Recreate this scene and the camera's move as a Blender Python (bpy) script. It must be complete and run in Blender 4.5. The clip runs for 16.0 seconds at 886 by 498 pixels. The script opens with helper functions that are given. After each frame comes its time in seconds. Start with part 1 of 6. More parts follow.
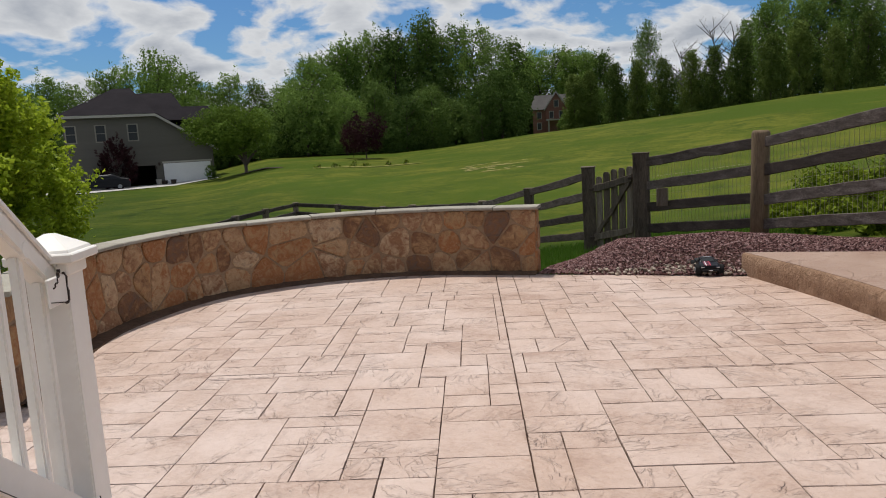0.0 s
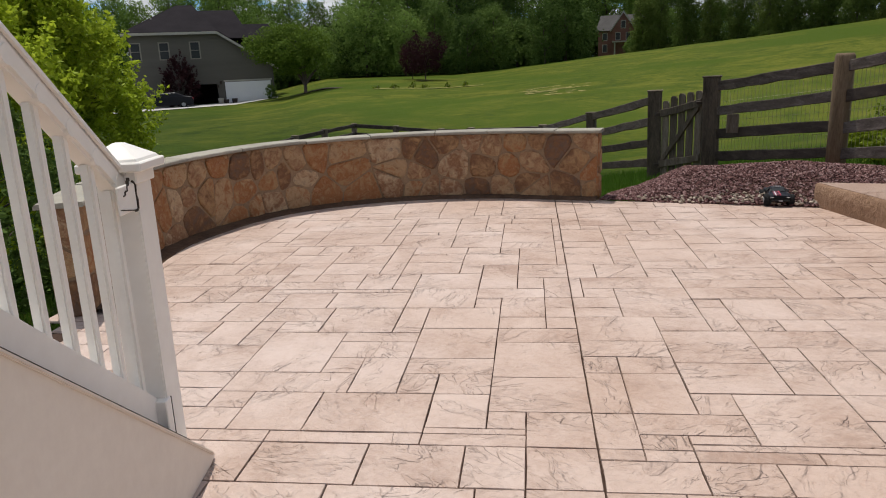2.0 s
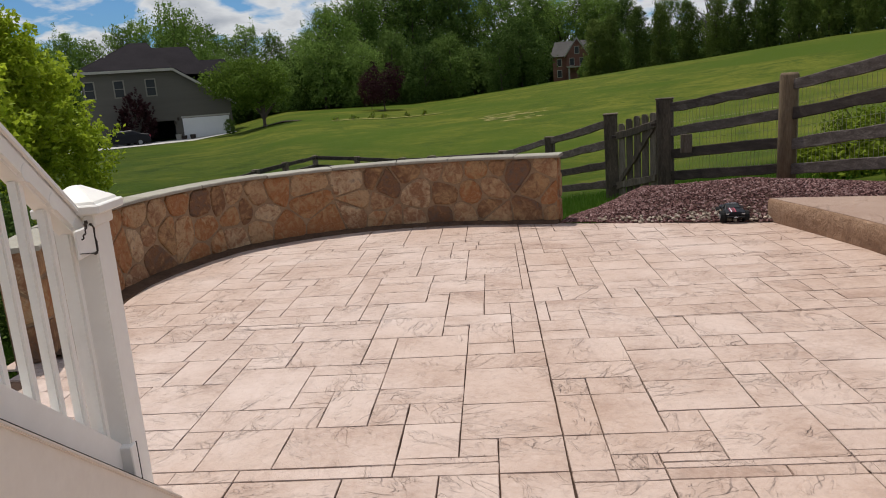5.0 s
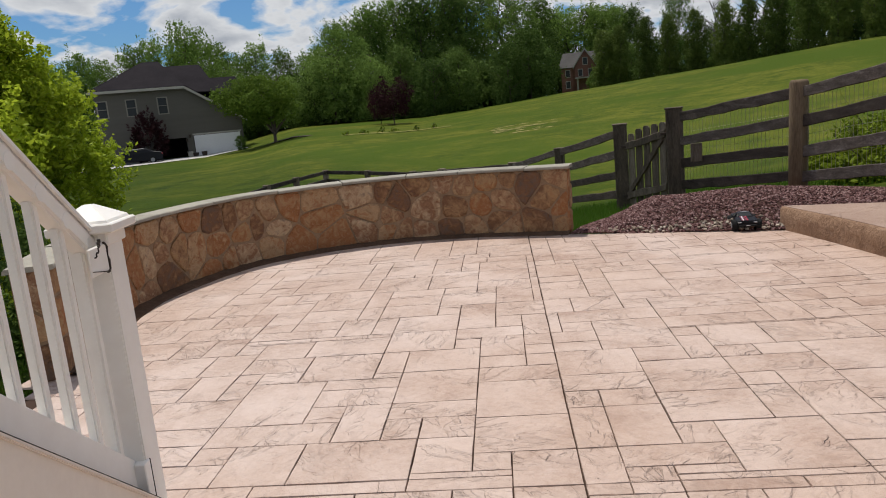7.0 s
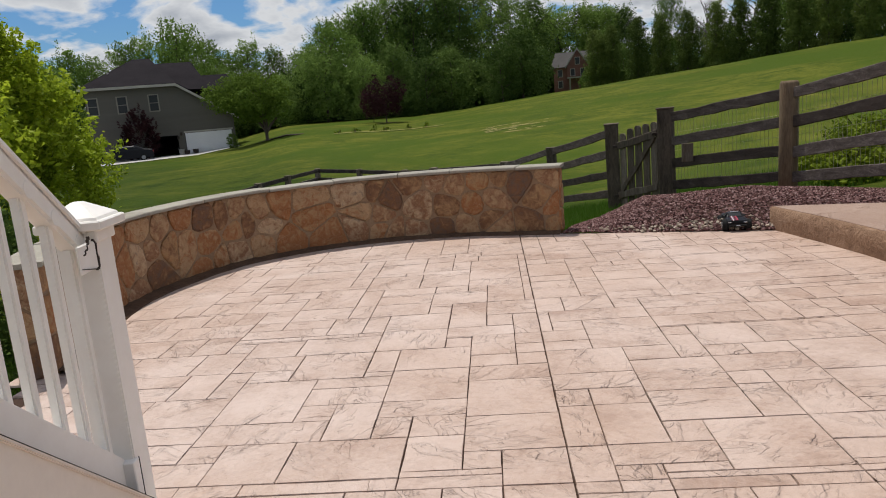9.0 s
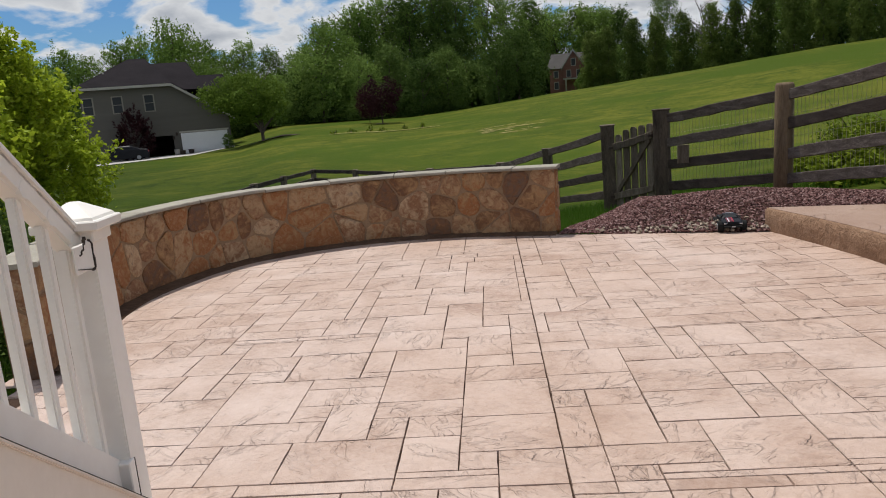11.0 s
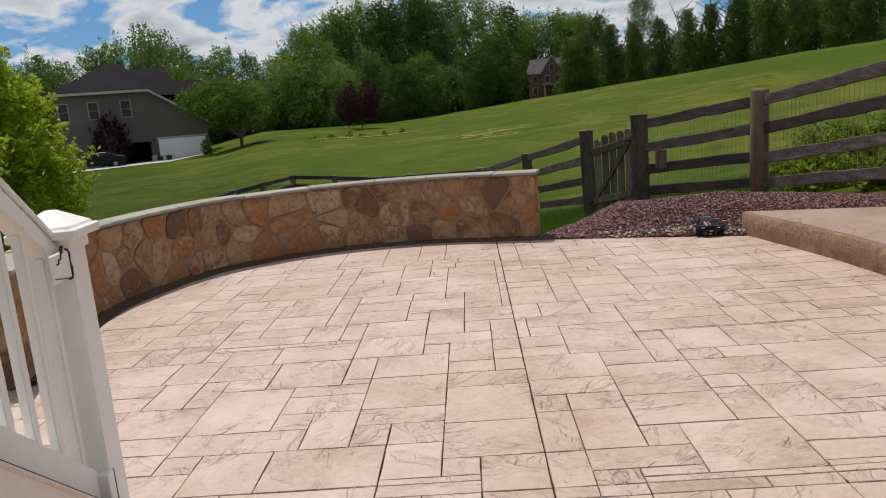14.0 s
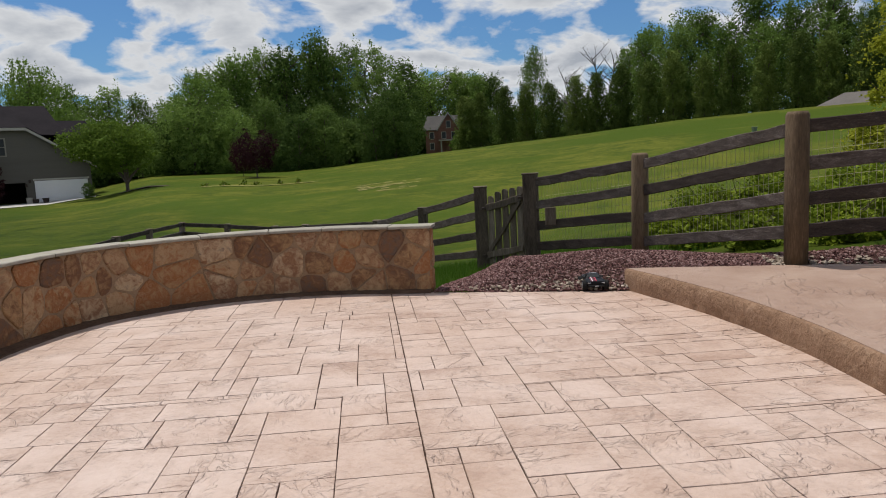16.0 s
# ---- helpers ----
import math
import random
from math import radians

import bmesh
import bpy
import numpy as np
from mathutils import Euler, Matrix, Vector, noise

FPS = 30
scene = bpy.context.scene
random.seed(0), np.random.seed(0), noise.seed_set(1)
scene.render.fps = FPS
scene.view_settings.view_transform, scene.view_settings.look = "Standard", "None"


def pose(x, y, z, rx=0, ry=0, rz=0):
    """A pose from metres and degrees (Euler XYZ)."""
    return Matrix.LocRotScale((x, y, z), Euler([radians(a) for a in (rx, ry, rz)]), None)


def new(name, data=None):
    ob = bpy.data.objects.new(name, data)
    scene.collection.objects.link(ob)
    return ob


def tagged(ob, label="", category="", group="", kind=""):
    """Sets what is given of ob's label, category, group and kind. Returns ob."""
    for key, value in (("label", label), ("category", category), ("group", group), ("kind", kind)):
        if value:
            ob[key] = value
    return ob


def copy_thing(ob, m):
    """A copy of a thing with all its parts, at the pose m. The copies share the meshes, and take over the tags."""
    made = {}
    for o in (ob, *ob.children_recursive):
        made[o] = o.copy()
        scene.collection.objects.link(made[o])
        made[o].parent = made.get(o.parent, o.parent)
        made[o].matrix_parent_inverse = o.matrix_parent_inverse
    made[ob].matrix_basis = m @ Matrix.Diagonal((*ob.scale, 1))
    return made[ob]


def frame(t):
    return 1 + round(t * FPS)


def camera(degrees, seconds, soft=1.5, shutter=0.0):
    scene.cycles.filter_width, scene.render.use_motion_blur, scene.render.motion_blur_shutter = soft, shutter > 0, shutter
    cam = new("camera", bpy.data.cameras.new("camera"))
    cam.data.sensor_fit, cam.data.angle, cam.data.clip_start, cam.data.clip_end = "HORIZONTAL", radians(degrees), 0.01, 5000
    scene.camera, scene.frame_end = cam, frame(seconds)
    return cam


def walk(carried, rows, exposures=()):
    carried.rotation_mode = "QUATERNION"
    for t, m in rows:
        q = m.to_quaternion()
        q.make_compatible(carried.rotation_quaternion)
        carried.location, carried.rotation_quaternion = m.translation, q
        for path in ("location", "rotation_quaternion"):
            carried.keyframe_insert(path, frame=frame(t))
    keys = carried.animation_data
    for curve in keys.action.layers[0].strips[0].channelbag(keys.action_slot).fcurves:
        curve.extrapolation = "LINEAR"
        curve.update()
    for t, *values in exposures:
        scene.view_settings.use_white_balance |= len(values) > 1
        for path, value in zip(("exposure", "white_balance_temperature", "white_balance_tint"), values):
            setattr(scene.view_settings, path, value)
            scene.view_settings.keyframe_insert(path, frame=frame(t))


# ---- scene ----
# camera: turns where it stands, eye 1.25 m over the patio
cam = camera(63.0, 16.0, soft=1.0)
ROWS = [
    (0.0, 0.009, -0.005, 1.260, 81.50, 3.08, 2.07),
    (0.5, 0.003, -0.001, 1.258, 80.73, 2.83, 2.14),
    (1.0, 0.003, 0.004, 1.252, 79.24, 3.03, 3.32),
    (1.5, -0.004, 0.013, 1.239, 76.56, 3.25, 6.15),
    (2.0, -0.009, 0.016, 1.237, 75.76, 2.40, 6.72),
    (2.5, -0.011, 0.010, 1.239, 76.04, 1.42, 4.88),
    (3.0, -0.007, 0.009, 1.242, 76.39, 1.71, 3.47),
    (3.5, -0.005, 0.007, 1.243, 76.74, 2.68, 2.93),
    (4.0, -0.006, 0.007, 1.244, 77.12, 3.29, 2.87),
    (6.5, -0.002, 0.001, 1.247, 78.56, 4.94, 4.26),
    (7.0, -0.001, 0.003, 1.248, 78.81, 5.04, 4.22),
    (7.5, 0.001, 0.001, 1.250, 78.94, 5.20, 4.11),
    (8.0, 0.001, 0.001, 1.249, 79.01, 5.22, 3.94),
    (8.5, 0.001, 0.002, 1.248, 78.80, 5.11, 3.71),
    (9.0, 0.003, 0.001, 1.247, 78.68, 4.73, 3.63),
    (11.5, -0.000, -0.001, 1.248, 78.76, 4.58, 3.16),
    (12.0, 0.000, -0.002, 1.250, 78.94, 4.76, 2.69),
    (12.5, -0.000, -0.000, 1.250, 79.11, 4.86, 2.42),
    (13.0, -0.002, 0.001, 1.250, 79.04, 4.85, 2.28),
    (13.5, -0.000, -0.000, 1.251, 78.89, 4.81, 2.26),
    (14.0, -0.002, -0.003, 1.252, 79.00, 4.64, 1.73),
    (14.5, -0.004, -0.007, 1.253, 78.85, 3.87, -0.72),
    (15.0, 0.001, -0.022, 1.261, 79.98, 2.79, -5.03),
    (15.5, 0.006, -0.032, 1.262, 81.80, 2.57, -6.19),
    (16.0, 0.002, -0.030, 1.262, 82.61, 2.50, -6.29),
]
walk(cam, [(t, pose(x, y, z, a, b, c)) for t, x, y, z, a, b, c in ROWS])

# ---- daylight: high sun ahead and to the left, blue sky with broken cumulus ----
SUN_AZ, SUN_EL = radians(-30), radians(71)
world = bpy.data.worlds.new("sky_world")
scene.world = world
world.use_nodes = True


def link_sky(wt):
    n, l = wt.nodes, wt.links
    back = n["Background"]
    sky = n.new("ShaderNodeTexSky")
    sky.sky_type, sky.sun_disc = "NISHITA", False
    sky.sun_elevation, sky.sun_rotation = SUN_EL, SUN_AZ
    sky.air_density, sky.dust_density, sky.ozone_density = 1.0, 0.6, 1.6
    coord = n.new("ShaderNodeTexCoord")
    sep = n.new("ShaderNodeSeparateXYZ")
    l.new(coord.outputs["Generated"], sep.inputs[0])
    lift = n.new("ShaderNodeMath")
    lift.operation = "ADD"
    lift.inputs[1].default_value = 0.33
    l.new(sep.outputs[2], lift.inputs[0])
    flat = n.new("ShaderNodeCombineXYZ")
    for i in (0, 1):
        d = n.new("ShaderNodeMath")
        d.operation = "DIVIDE"
        l.new(sep.outputs[i], d.inputs[0])
        l.new(lift.outputs[0], d.inputs[1])
        l.new(d.outputs[0], flat.inputs[i])
    clouds = n.new("ShaderNodeTexNoise")
    clouds.inputs["Scale"].default_value = 4.0
    clouds.inputs["Detail"].default_value = 6
    clouds.inputs["Roughness"].default_value = 0.53
    clouds.inputs["Distortion"].default_value = 0.25
    shift = n.new("ShaderNodeVectorMath")
    shift.operation = "ADD"
    shift.inputs[1].default_value = (3.2, 1.7, 0.0)
    l.new(flat.outputs[0], shift.inputs[0])
    l.new(shift.outputs[0], clouds.inputs["Vector"])
    cover = n.new("ShaderNodeValToRGB")
    cover.color_ramp.elements[0].position, cover.color_ramp.elements[1].position = 0.425, 0.515
    l.new(clouds.outputs[0], cover.inputs[0])
    tone = n.new("ShaderNodeValToRGB")
    tone.color_ramp.elements[0].position, tone.color_ramp.elements[0].color = 0.51, (8.8, 9.0, 9.3, 1)
    tone.color_ramp.elements[1].position, tone.color_ramp.elements[1].color = 0.68, (5.0, 5.4, 6.1, 1)
    l.new(clouds.outputs[0], tone.inputs[0])
    mix = n.new("ShaderNodeMix")
    mix.data_type = "RGBA"
    l.new(cover.outputs[0], mix.inputs["Factor"])
    deep = n.new("ShaderNodeMix")
    deep.data_type, deep.blend_type = "RGBA", "MULTIPLY"
    deep.inputs["Factor"].default_value = 1.0
    deep.inputs["B"].default_value = (0.50, 0.80, 1.12, 1)
    l.new(sky.outputs[0], deep.inputs["A"])
    l.new(deep.outputs["Result"], mix.inputs["A"])
    l.new(tone.outputs[0], mix.inputs["B"])
    l.new(mix.outputs["Result"], back.inputs[0])
    back.inputs[1].default_value = 0.075


link_sky(world.node_tree)
sun = new("sun", bpy.data.lights.new("sun", "SUN"))
sun.data.energy, sun.data.angle, sun.data.color = 3.75, radians(0.5), (1.0, 0.95, 0.87)
sun.rotation_euler = Vector((math.sin(SUN_AZ) * math.cos(SUN_EL), math.cos(SUN_AZ) * math.cos(SUN_EL), math.sin(SUN_EL))).to_track_quat("Z", "Y").to_euler()


# ---- materials ----
def surface(name, stops, scales=(3.0, 40.0), rough=(0.6, 0.9), bump=0.3, depth=0.01, vary=0.0, metal=0.0, stretch=(1, 1, 1), island=False, speck=None, local=False, warp=0.0, spec=0.35):
    """Colour ramp over coarse and fine noise, with roughness and relief from the fine one."""
    m = bpy.data.materials.new(name)
    m.use_nodes = True
    n, l = m.node_tree.nodes, m.node_tree.links
    b = n["Principled BSDF"]
    if local:
        src = n.new("ShaderNodeTexCoord").outputs["Object"]
    else:
        src = n.new("ShaderNodeNewGeometry").outputs["Position"]
    info = n.new("ShaderNodeObjectInfo")
    geo = n.new("ShaderNodeNewGeometry")
    rnd = geo.outputs["Random Per Island"] if island else info.outputs["Random"]
    mul = n.new("ShaderNodeVectorMath")
    mul.operation = "MULTIPLY"
    mul.inputs[1].default_value = stretch
    l.new(src, mul.inputs[0])
    off = n.new("ShaderNodeVectorMath")
    off.operation = "ADD"
    l.new(mul.outputs[0], off.inputs[0])
    spread = n.new("ShaderNodeMath")
    spread.operation = "MULTIPLY"
    spread.inputs[1].default_value = 37.0 if vary else 0.0
    l.new(rnd, spread.inputs[0])
    l.new(spread.outputs[0], off.inputs[1])
    tex = []
    for s in scales:
        t = n.new("ShaderNodeTexNoise")
        t.inputs["Scale"].default_value = s
        t.inputs["Detail"].default_value = 7
        t.inputs["Roughness"].default_value = 0.62
        t.inputs["Distortion"].default_value = warp
        l.new(off.outputs[0], t.inputs["Vector"])
        tex.append(t.outputs[0])
    blend = n.new("ShaderNodeMath")
    blend.operation = "MULTIPLY_ADD"
    blend.inputs[1].default_value = 0.55
    half = n.new("ShaderNodeMath")
    half.operation = "MULTIPLY"
    half.inputs[1].default_value = 0.45
    l.new(tex[1], half.inputs[0])
    l.new(tex[0], blend.inputs[0])
    l.new(half.outputs[0], blend.inputs[2])
    last = blend.outputs[0]
    if vary:
        add = n.new("ShaderNodeMath")
        add.operation = "MULTIPLY_ADD"
        add.inputs[1].default_value = vary
        l.new(rnd, add.inputs[0])
        l.new(last, add.inputs[2])
        sub = n.new("ShaderNodeMath")
        sub.operation = "SUBTRACT"
        sub.inputs[1].default_value = vary / 2
        l.new(add.outputs[0], sub.inputs[0])
        last = sub.outputs[0]
    ramp = n.new("ShaderNodeValToRGB")
    e = ramp.color_ramp.elements
    while len(e) < len(stops):
        e.new(0.5)
    for i, (p, c) in enumerate(stops):
        e[i].position, e[i].color = p, (*c, 1)
    l.new(last, ramp.inputs[0])
    colour = ramp.outputs[0]
    if speck:
        k, c, at = speck
        t = n.new("ShaderNodeTexNoise")
        t.inputs["Scale"].default_value = k
        t.inputs["Detail"].default_value = 5
        t.inputs["Roughness"].default_value = 0.7
        t.inputs["Distortion"].default_value = 0.6
        l.new(off.outputs[0], t.inputs["Vector"])
        r2 = n.new("ShaderNodeValToRGB")
        r2.color_ramp.elements[0].position, r2.color_ramp.elements[1].position = at, at + 0.12
        l.new(t.outputs[0], r2.inputs[0])
        mx = n.new("ShaderNodeMix")
        mx.data_type = "RGBA"
        l.new(r2.outputs[0], mx.inputs["Factor"])
        l.new(colour, mx.inputs["A"])
        mx.inputs["B"].default_value = (*c, 1)
        colour = mx.outputs["Result"]
    l.new(colour, b.inputs["Base Color"])
    rr = n.new("ShaderNodeMapRange")
    rr.inputs["To Min"].default_value, rr.inputs["To Max"].default_value = rough
    l.new(tex[1], rr.inputs[0])
    l.new(rr.outputs[0], b.inputs["Roughness"])
    b.inputs["Metallic"].default_value = metal
    b.inputs["Specular IOR Level"].default_value = spec
    if bump:
        bp = n.new("ShaderNodeBump")
        bp.inputs["Strength"].default_value, bp.inputs["Distance"].default_value = bump, depth
        l.new(blend.outputs[0], bp.inputs["Height"])
        l.new(bp.outputs[0], b.inputs["Normal"])
    return m


def leafy(name, dark, light, through_light=0.35, gloss=0.75):
    """Leaves that let some light through; each leaf has its own tone."""
    m = bpy.data.materials.new(name)
    m.use_nodes = True
    n, l = m.node_tree.nodes, m.node_tree.links
    b = n["Principled BSDF"]
    geo, info = n.new("ShaderNodeNewGeometry"), n.new("ShaderNodeObjectInfo")
    ramp = n.new("ShaderNodeValToRGB")
    ramp.color_ramp.elements[0].color, ramp.color_ramp.elements[1].color = (*dark, 1), (*light, 1)
    mixr = n.new("ShaderNodeMath")
    mixr.operation = "MULTIPLY_ADD"
    mixr.inputs[1].default_value = 0.30
    own = n.new("ShaderNodeMath")
    own.operation = "MULTIPLY"
    own.inputs[1].default_value = 0.46
    l.new(info.outputs["Random"], own.inputs[0])
    l.new(geo.outputs["Random Per Island"], mixr.inputs[0])
    l.new(own.outputs[0], mixr.inputs[2])
    even = n.new("ShaderNodeMath")
    even.operation = "ADD"
    even.inputs[1].default_value = 0.12
    l.new(mixr.outputs[0], even.inputs[0])
    l.new(even.outputs[0], ramp.inputs[0])
    l.new(ramp.outputs[0], b.inputs["Base Color"])
    b.inputs["Roughness"].default_value = gloss
    b.inputs["Specular IOR Level"].default_value = 0.06
    tr = n.new("ShaderNodeBsdfTranslucent")
    l.new(ramp.outputs[0], tr.inputs[0])
    mx = n.new("ShaderNodeMixShader")
    mx.inputs[0].default_value = through_light
    l.new(b.outputs[0], mx.inputs[1])
    l.new(tr.outputs[0], mx.inputs[2])
    l.new(mx.outputs[0], n["Material Output"].inputs[0])
    return m



def slate_stamp(name, tones, stain, scale=1.0, vary=0.10, grain=0.5):
    """Stamped slate relief: broken ledges and fissures, darker colour caught in the low edges."""
    m = bpy.data.materials.new(name)
    m.use_nodes = True
    n, l = m.node_tree.nodes, m.node_tree.links
    b = n["Principled BSDF"]
    pos, info = n.new("ShaderNodeNewGeometry").outputs["Position"], n.new("ShaderNodeObjectInfo").outputs["Random"]

    def math_node(op, a, bb, clamp=False):
        k = n.new("ShaderNodeMath")
        k.operation, k.use_clamp = op, clamp
        for i, v in enumerate((a, bb)):
            if isinstance(v, (int, float)):
                k.inputs[i].default_value = v
            else:
                l.new(v, k.inputs[i])
        return k.outputs[0]

    off = n.new("ShaderNodeVectorMath")
    off.operation = "ADD"
    l.new(pos, off.inputs[0])
    l.new(math_node("MULTIPLY", info, 41.0), off.inputs[1])
    turn = n.new("ShaderNodeVectorRotate")
    turn.rotation_type = "Z_AXIS"
    l.new(off.outputs[0], turn.inputs["Vector"])
    l.new(math_node("MULTIPLY", info, 57.0), turn.inputs["Angle"])
    aim = n.new("ShaderNodeVectorMath")
    aim.operation = "MULTIPLY"
    aim.inputs[1].default_value = (0.9 * scale, 1.6 * scale, scale)
    l.new(turn.outputs[0], aim.inputs[0])

    def cloud(k, detail, warp, rough=0.55, turned=True):
        t = n.new("ShaderNodeTexNoise")
        t.inputs["Scale"].default_value, t.inputs["Detail"].default_value = k, detail
        t.inputs["Roughness"].default_value, t.inputs["Distortion"].default_value = rough, warp
        l.new(aim.outputs[0] if turned else off.outputs[0], t.inputs["Vector"])
        return t.outputs[0]

    def step(v, lo_, hi_):
        r = n.new("ShaderNodeMapRange")
        r.interpolation_type = "SMOOTHSTEP"
        r.inputs["From Min"].default_value, r.inputs["From Max"].default_value = lo_, hi_
        l.new(v, r.inputs[0])
        return r.outputs[0]

    broad, ledge, ledge2, fine, patchy = cloud(2.2, 4, 0.3, 0.6, False), cloud(3.4, 4, 0.8, 0.5), cloud(8.0, 4, 0.9, 0.55), cloud(34, 6, 0.5, 0.7, False), cloud(2.6, 3, 0.4)
    high = math_node("ADD", math_node("MULTIPLY", step(ledge, 0.48, 0.525), 0.6), math_node("MULTIPLY", step(ledge2, 0.51, 0.56), 0.4))
    line = math_node("SUBTRACT", 1.0, step(math_node("ABSOLUTE", math_node("SUBTRACT", ledge, 0.482), 0), 0.0, 0.030))
    line2 = math_node("SUBTRACT", 1.0, step(math_node("ABSOLUTE", math_node("SUBTRACT", ledge2, 0.512), 0), 0.0, 0.022))
    breaks = step(patchy, 0.46, 0.60)
    high = math_node("MULTIPLY", high, math_node("ADD", math_node("MULTIPLY", breaks, 0.85), 0.15))
    high = math_node("ADD", high, math_node("MULTIPLY", fine, grain))
    scrape = cloud(13.0, 4, 0.9, 0.6, False)
    marks = math_node("MULTIPLY", math_node("MAXIMUM", math_node("MULTIPLY", line, step(scrape, 0.42, 0.60)), math_node("MULTIPLY", line2, 0.5)), math_node("MULTIPLY", breaks, 0.30))
    rough_cast = math_node("ADD", 0.52, math_node("MULTIPLY", step(info, 0.88, 0.95), 0.4))
    blotch = math_node("MULTIPLY", step(ledge2, 0.46, 0.68), math_node("MULTIPLY", step(fine, 0.36, 0.66), step(scrape, 0.40, 0.62)))
    dark = math_node("MAXIMUM", marks, math_node("MULTIPLY", blotch, rough_cast), True)
    tone = math_node("ADD", math_node("MULTIPLY", broad, 0.6), math_node("MULTIPLY", fine, 0.4))
    tone = math_node("ADD", tone, math_node("MULTIPLY", math_node("SUBTRACT", info, 0.5), vary))
    ramp = n.new("ShaderNodeValToRGB")
    e = ramp.color_ramp.elements
    while len(e) < len(tones):
        e.new(0.5)
    for i, (p, c) in enumerate(tones):
        e[i].position, e[i].color = p, (*c, 1)
    l.new(tone, ramp.inputs[0])
    mx = n.new("ShaderNodeMix")
    mx.data_type = "RGBA"
    l.new(math_node("MULTIPLY", dark, 0.8), mx.inputs["Factor"])
    l.new(ramp.outputs[0], mx.inputs["A"])
    mx.inputs["B"].default_value = (*stain, 1)
    # slow uneven tint over metres, browner and darker towards +x
    slow_noise = n.new("ShaderNodeTexNoise")
    slow_noise.inputs["Scale"].default_value, slow_noise.inputs["Detail"].default_value = 0.55, 3
    l.new(pos, slow_noise.inputs["Vector"])
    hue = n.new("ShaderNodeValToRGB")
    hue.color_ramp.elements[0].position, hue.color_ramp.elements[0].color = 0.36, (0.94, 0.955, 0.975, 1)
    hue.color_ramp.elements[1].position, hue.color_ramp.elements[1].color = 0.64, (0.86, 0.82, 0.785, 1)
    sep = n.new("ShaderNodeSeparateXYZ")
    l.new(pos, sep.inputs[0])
    l.new(math_node("ADD", slow_noise.outputs[0], math_node("MULTIPLY", math_node("SUBTRACT", sep.outputs[0], 0.2), 0.055)), hue.inputs[0])
    tint_mix = n.new("ShaderNodeMix")
    tint_mix.data_type, tint_mix.blend_type = "RGBA", "MULTIPLY"
    tint_mix.inputs["Factor"].default_value = 1.0
    l.new(mx.outputs["Result"], tint_mix.inputs["A"])
    l.new(hue.outputs[0], tint_mix.inputs["B"])
    l.new(tint_mix.outputs["Result"], b.inputs["Base Color"])
    l.new(math_node("ADD", math_node("MULTIPLY", fine, 0.3), 0.45), b.inputs["Roughness"])
    b.inputs["Specular IOR Level"].default_value = 0.35
    bp = n.new("ShaderNodeBump")
    bp.inputs["Strength"].default_value, bp.inputs["Distance"].default_value = 1.0, 0.016
    l.new(high, bp.inputs["Height"])
    l.new(bp.outputs[0], b.inputs["Normal"])
    return m


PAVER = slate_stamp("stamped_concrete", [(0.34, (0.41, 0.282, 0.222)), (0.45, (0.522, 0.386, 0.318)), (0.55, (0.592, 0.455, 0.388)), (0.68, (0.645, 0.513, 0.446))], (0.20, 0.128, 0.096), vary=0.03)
JOINT = surface("joint_grout", [(0.3, (0.030, 0.018, 0.014)), (0.7, (0.085, 0.055, 0.042))], (5, 60), (0.85, 0.95), 0.2, spec=0.05)
CURB = slate_stamp("platform_concrete", [(0.34, (0.28, 0.182, 0.137)), (0.46, (0.355, 0.248, 0.195)), (0.58, (0.40, 0.292, 0.235)), (0.70, (0.45, 0.343, 0.28))], (0.33, 0.215, 0.16), 0.7, 0.0, 0.22)
CURB_EDGE = surface("rough_concrete_edge", [(0.3, (0.175, 0.103, 0.066)), (0.5, (0.295, 0.185, 0.120)), (0.7, (0.39, 0.265, 0.18))], (3.4, 18), (0.75, 0.95), 0.9, 0.05, spec=0.12, warp=0.5)
STONE = surface("fieldstone", [(0.06, (0.15, 0.105, 0.08)), (0.20, (0.21, 0.105, 0.055)), (0.34, (0.42, 0.255, 0.13)), (0.46, (0.33, 0.135, 0.055)), (0.58, (0.47, 0.31, 0.175)), (0.72, (0.27, 0.132, 0.07)), (0.86, (0.54, 0.385, 0.24)), (0.96, (0.22, 0.155, 0.12))], (3.2, 16), (0.65, 0.9), 1.0, 0.08, vary=0.72, warp=0.9, speck=(5.0, (0.17, 0.088, 0.048), 0.66), spec=0.2)
# dark brown: stained joint at the wall foot, with the shade there painted in
FOOT_SHADE = surface("stained_foot_shade", [(0.3, (0.06, 0.036, 0.024)), (0.7, (0.15, 0.095, 0.064))], (5, 40), (0.85, 0.95), 0.6, spec=0.05)
MORTAR = surface("mortar", [(0.3, (0.20, 0.128, 0.078)), (0.7, (0.36, 0.24, 0.145))], (6, 50), (0.8, 0.95), 0.6)
CAPSTONE = surface("grey_capstone", [(0.3, (0.24, 0.22, 0.185)), (0.7, (0.38, 0.355, 0.30))], (5, 60), (0.7, 0.95), 0.35, vary=0.15, spec=0.15)
VINYL = surface("white_vinyl", [(0.3, (0.79, 0.745, 0.69)), (0.6, (0.87, 0.835, 0.785))], (1.5, 14), (0.35, 0.55), 0.03)
SKIRT = surface("cream_skirt_board", [(0.3, (0.69, 0.61, 0.53)), (0.65, (0.79, 0.715, 0.63))], (2.0, 26), (0.45, 0.65), 0.06, speck=(38.0, (0.33, 0.27, 0.22), 0.76))
CRACK = surface("dark_gap", [(0.3, (0.03, 0.022, 0.018)), (0.7, (0.07, 0.05, 0.04))], (9, 60))
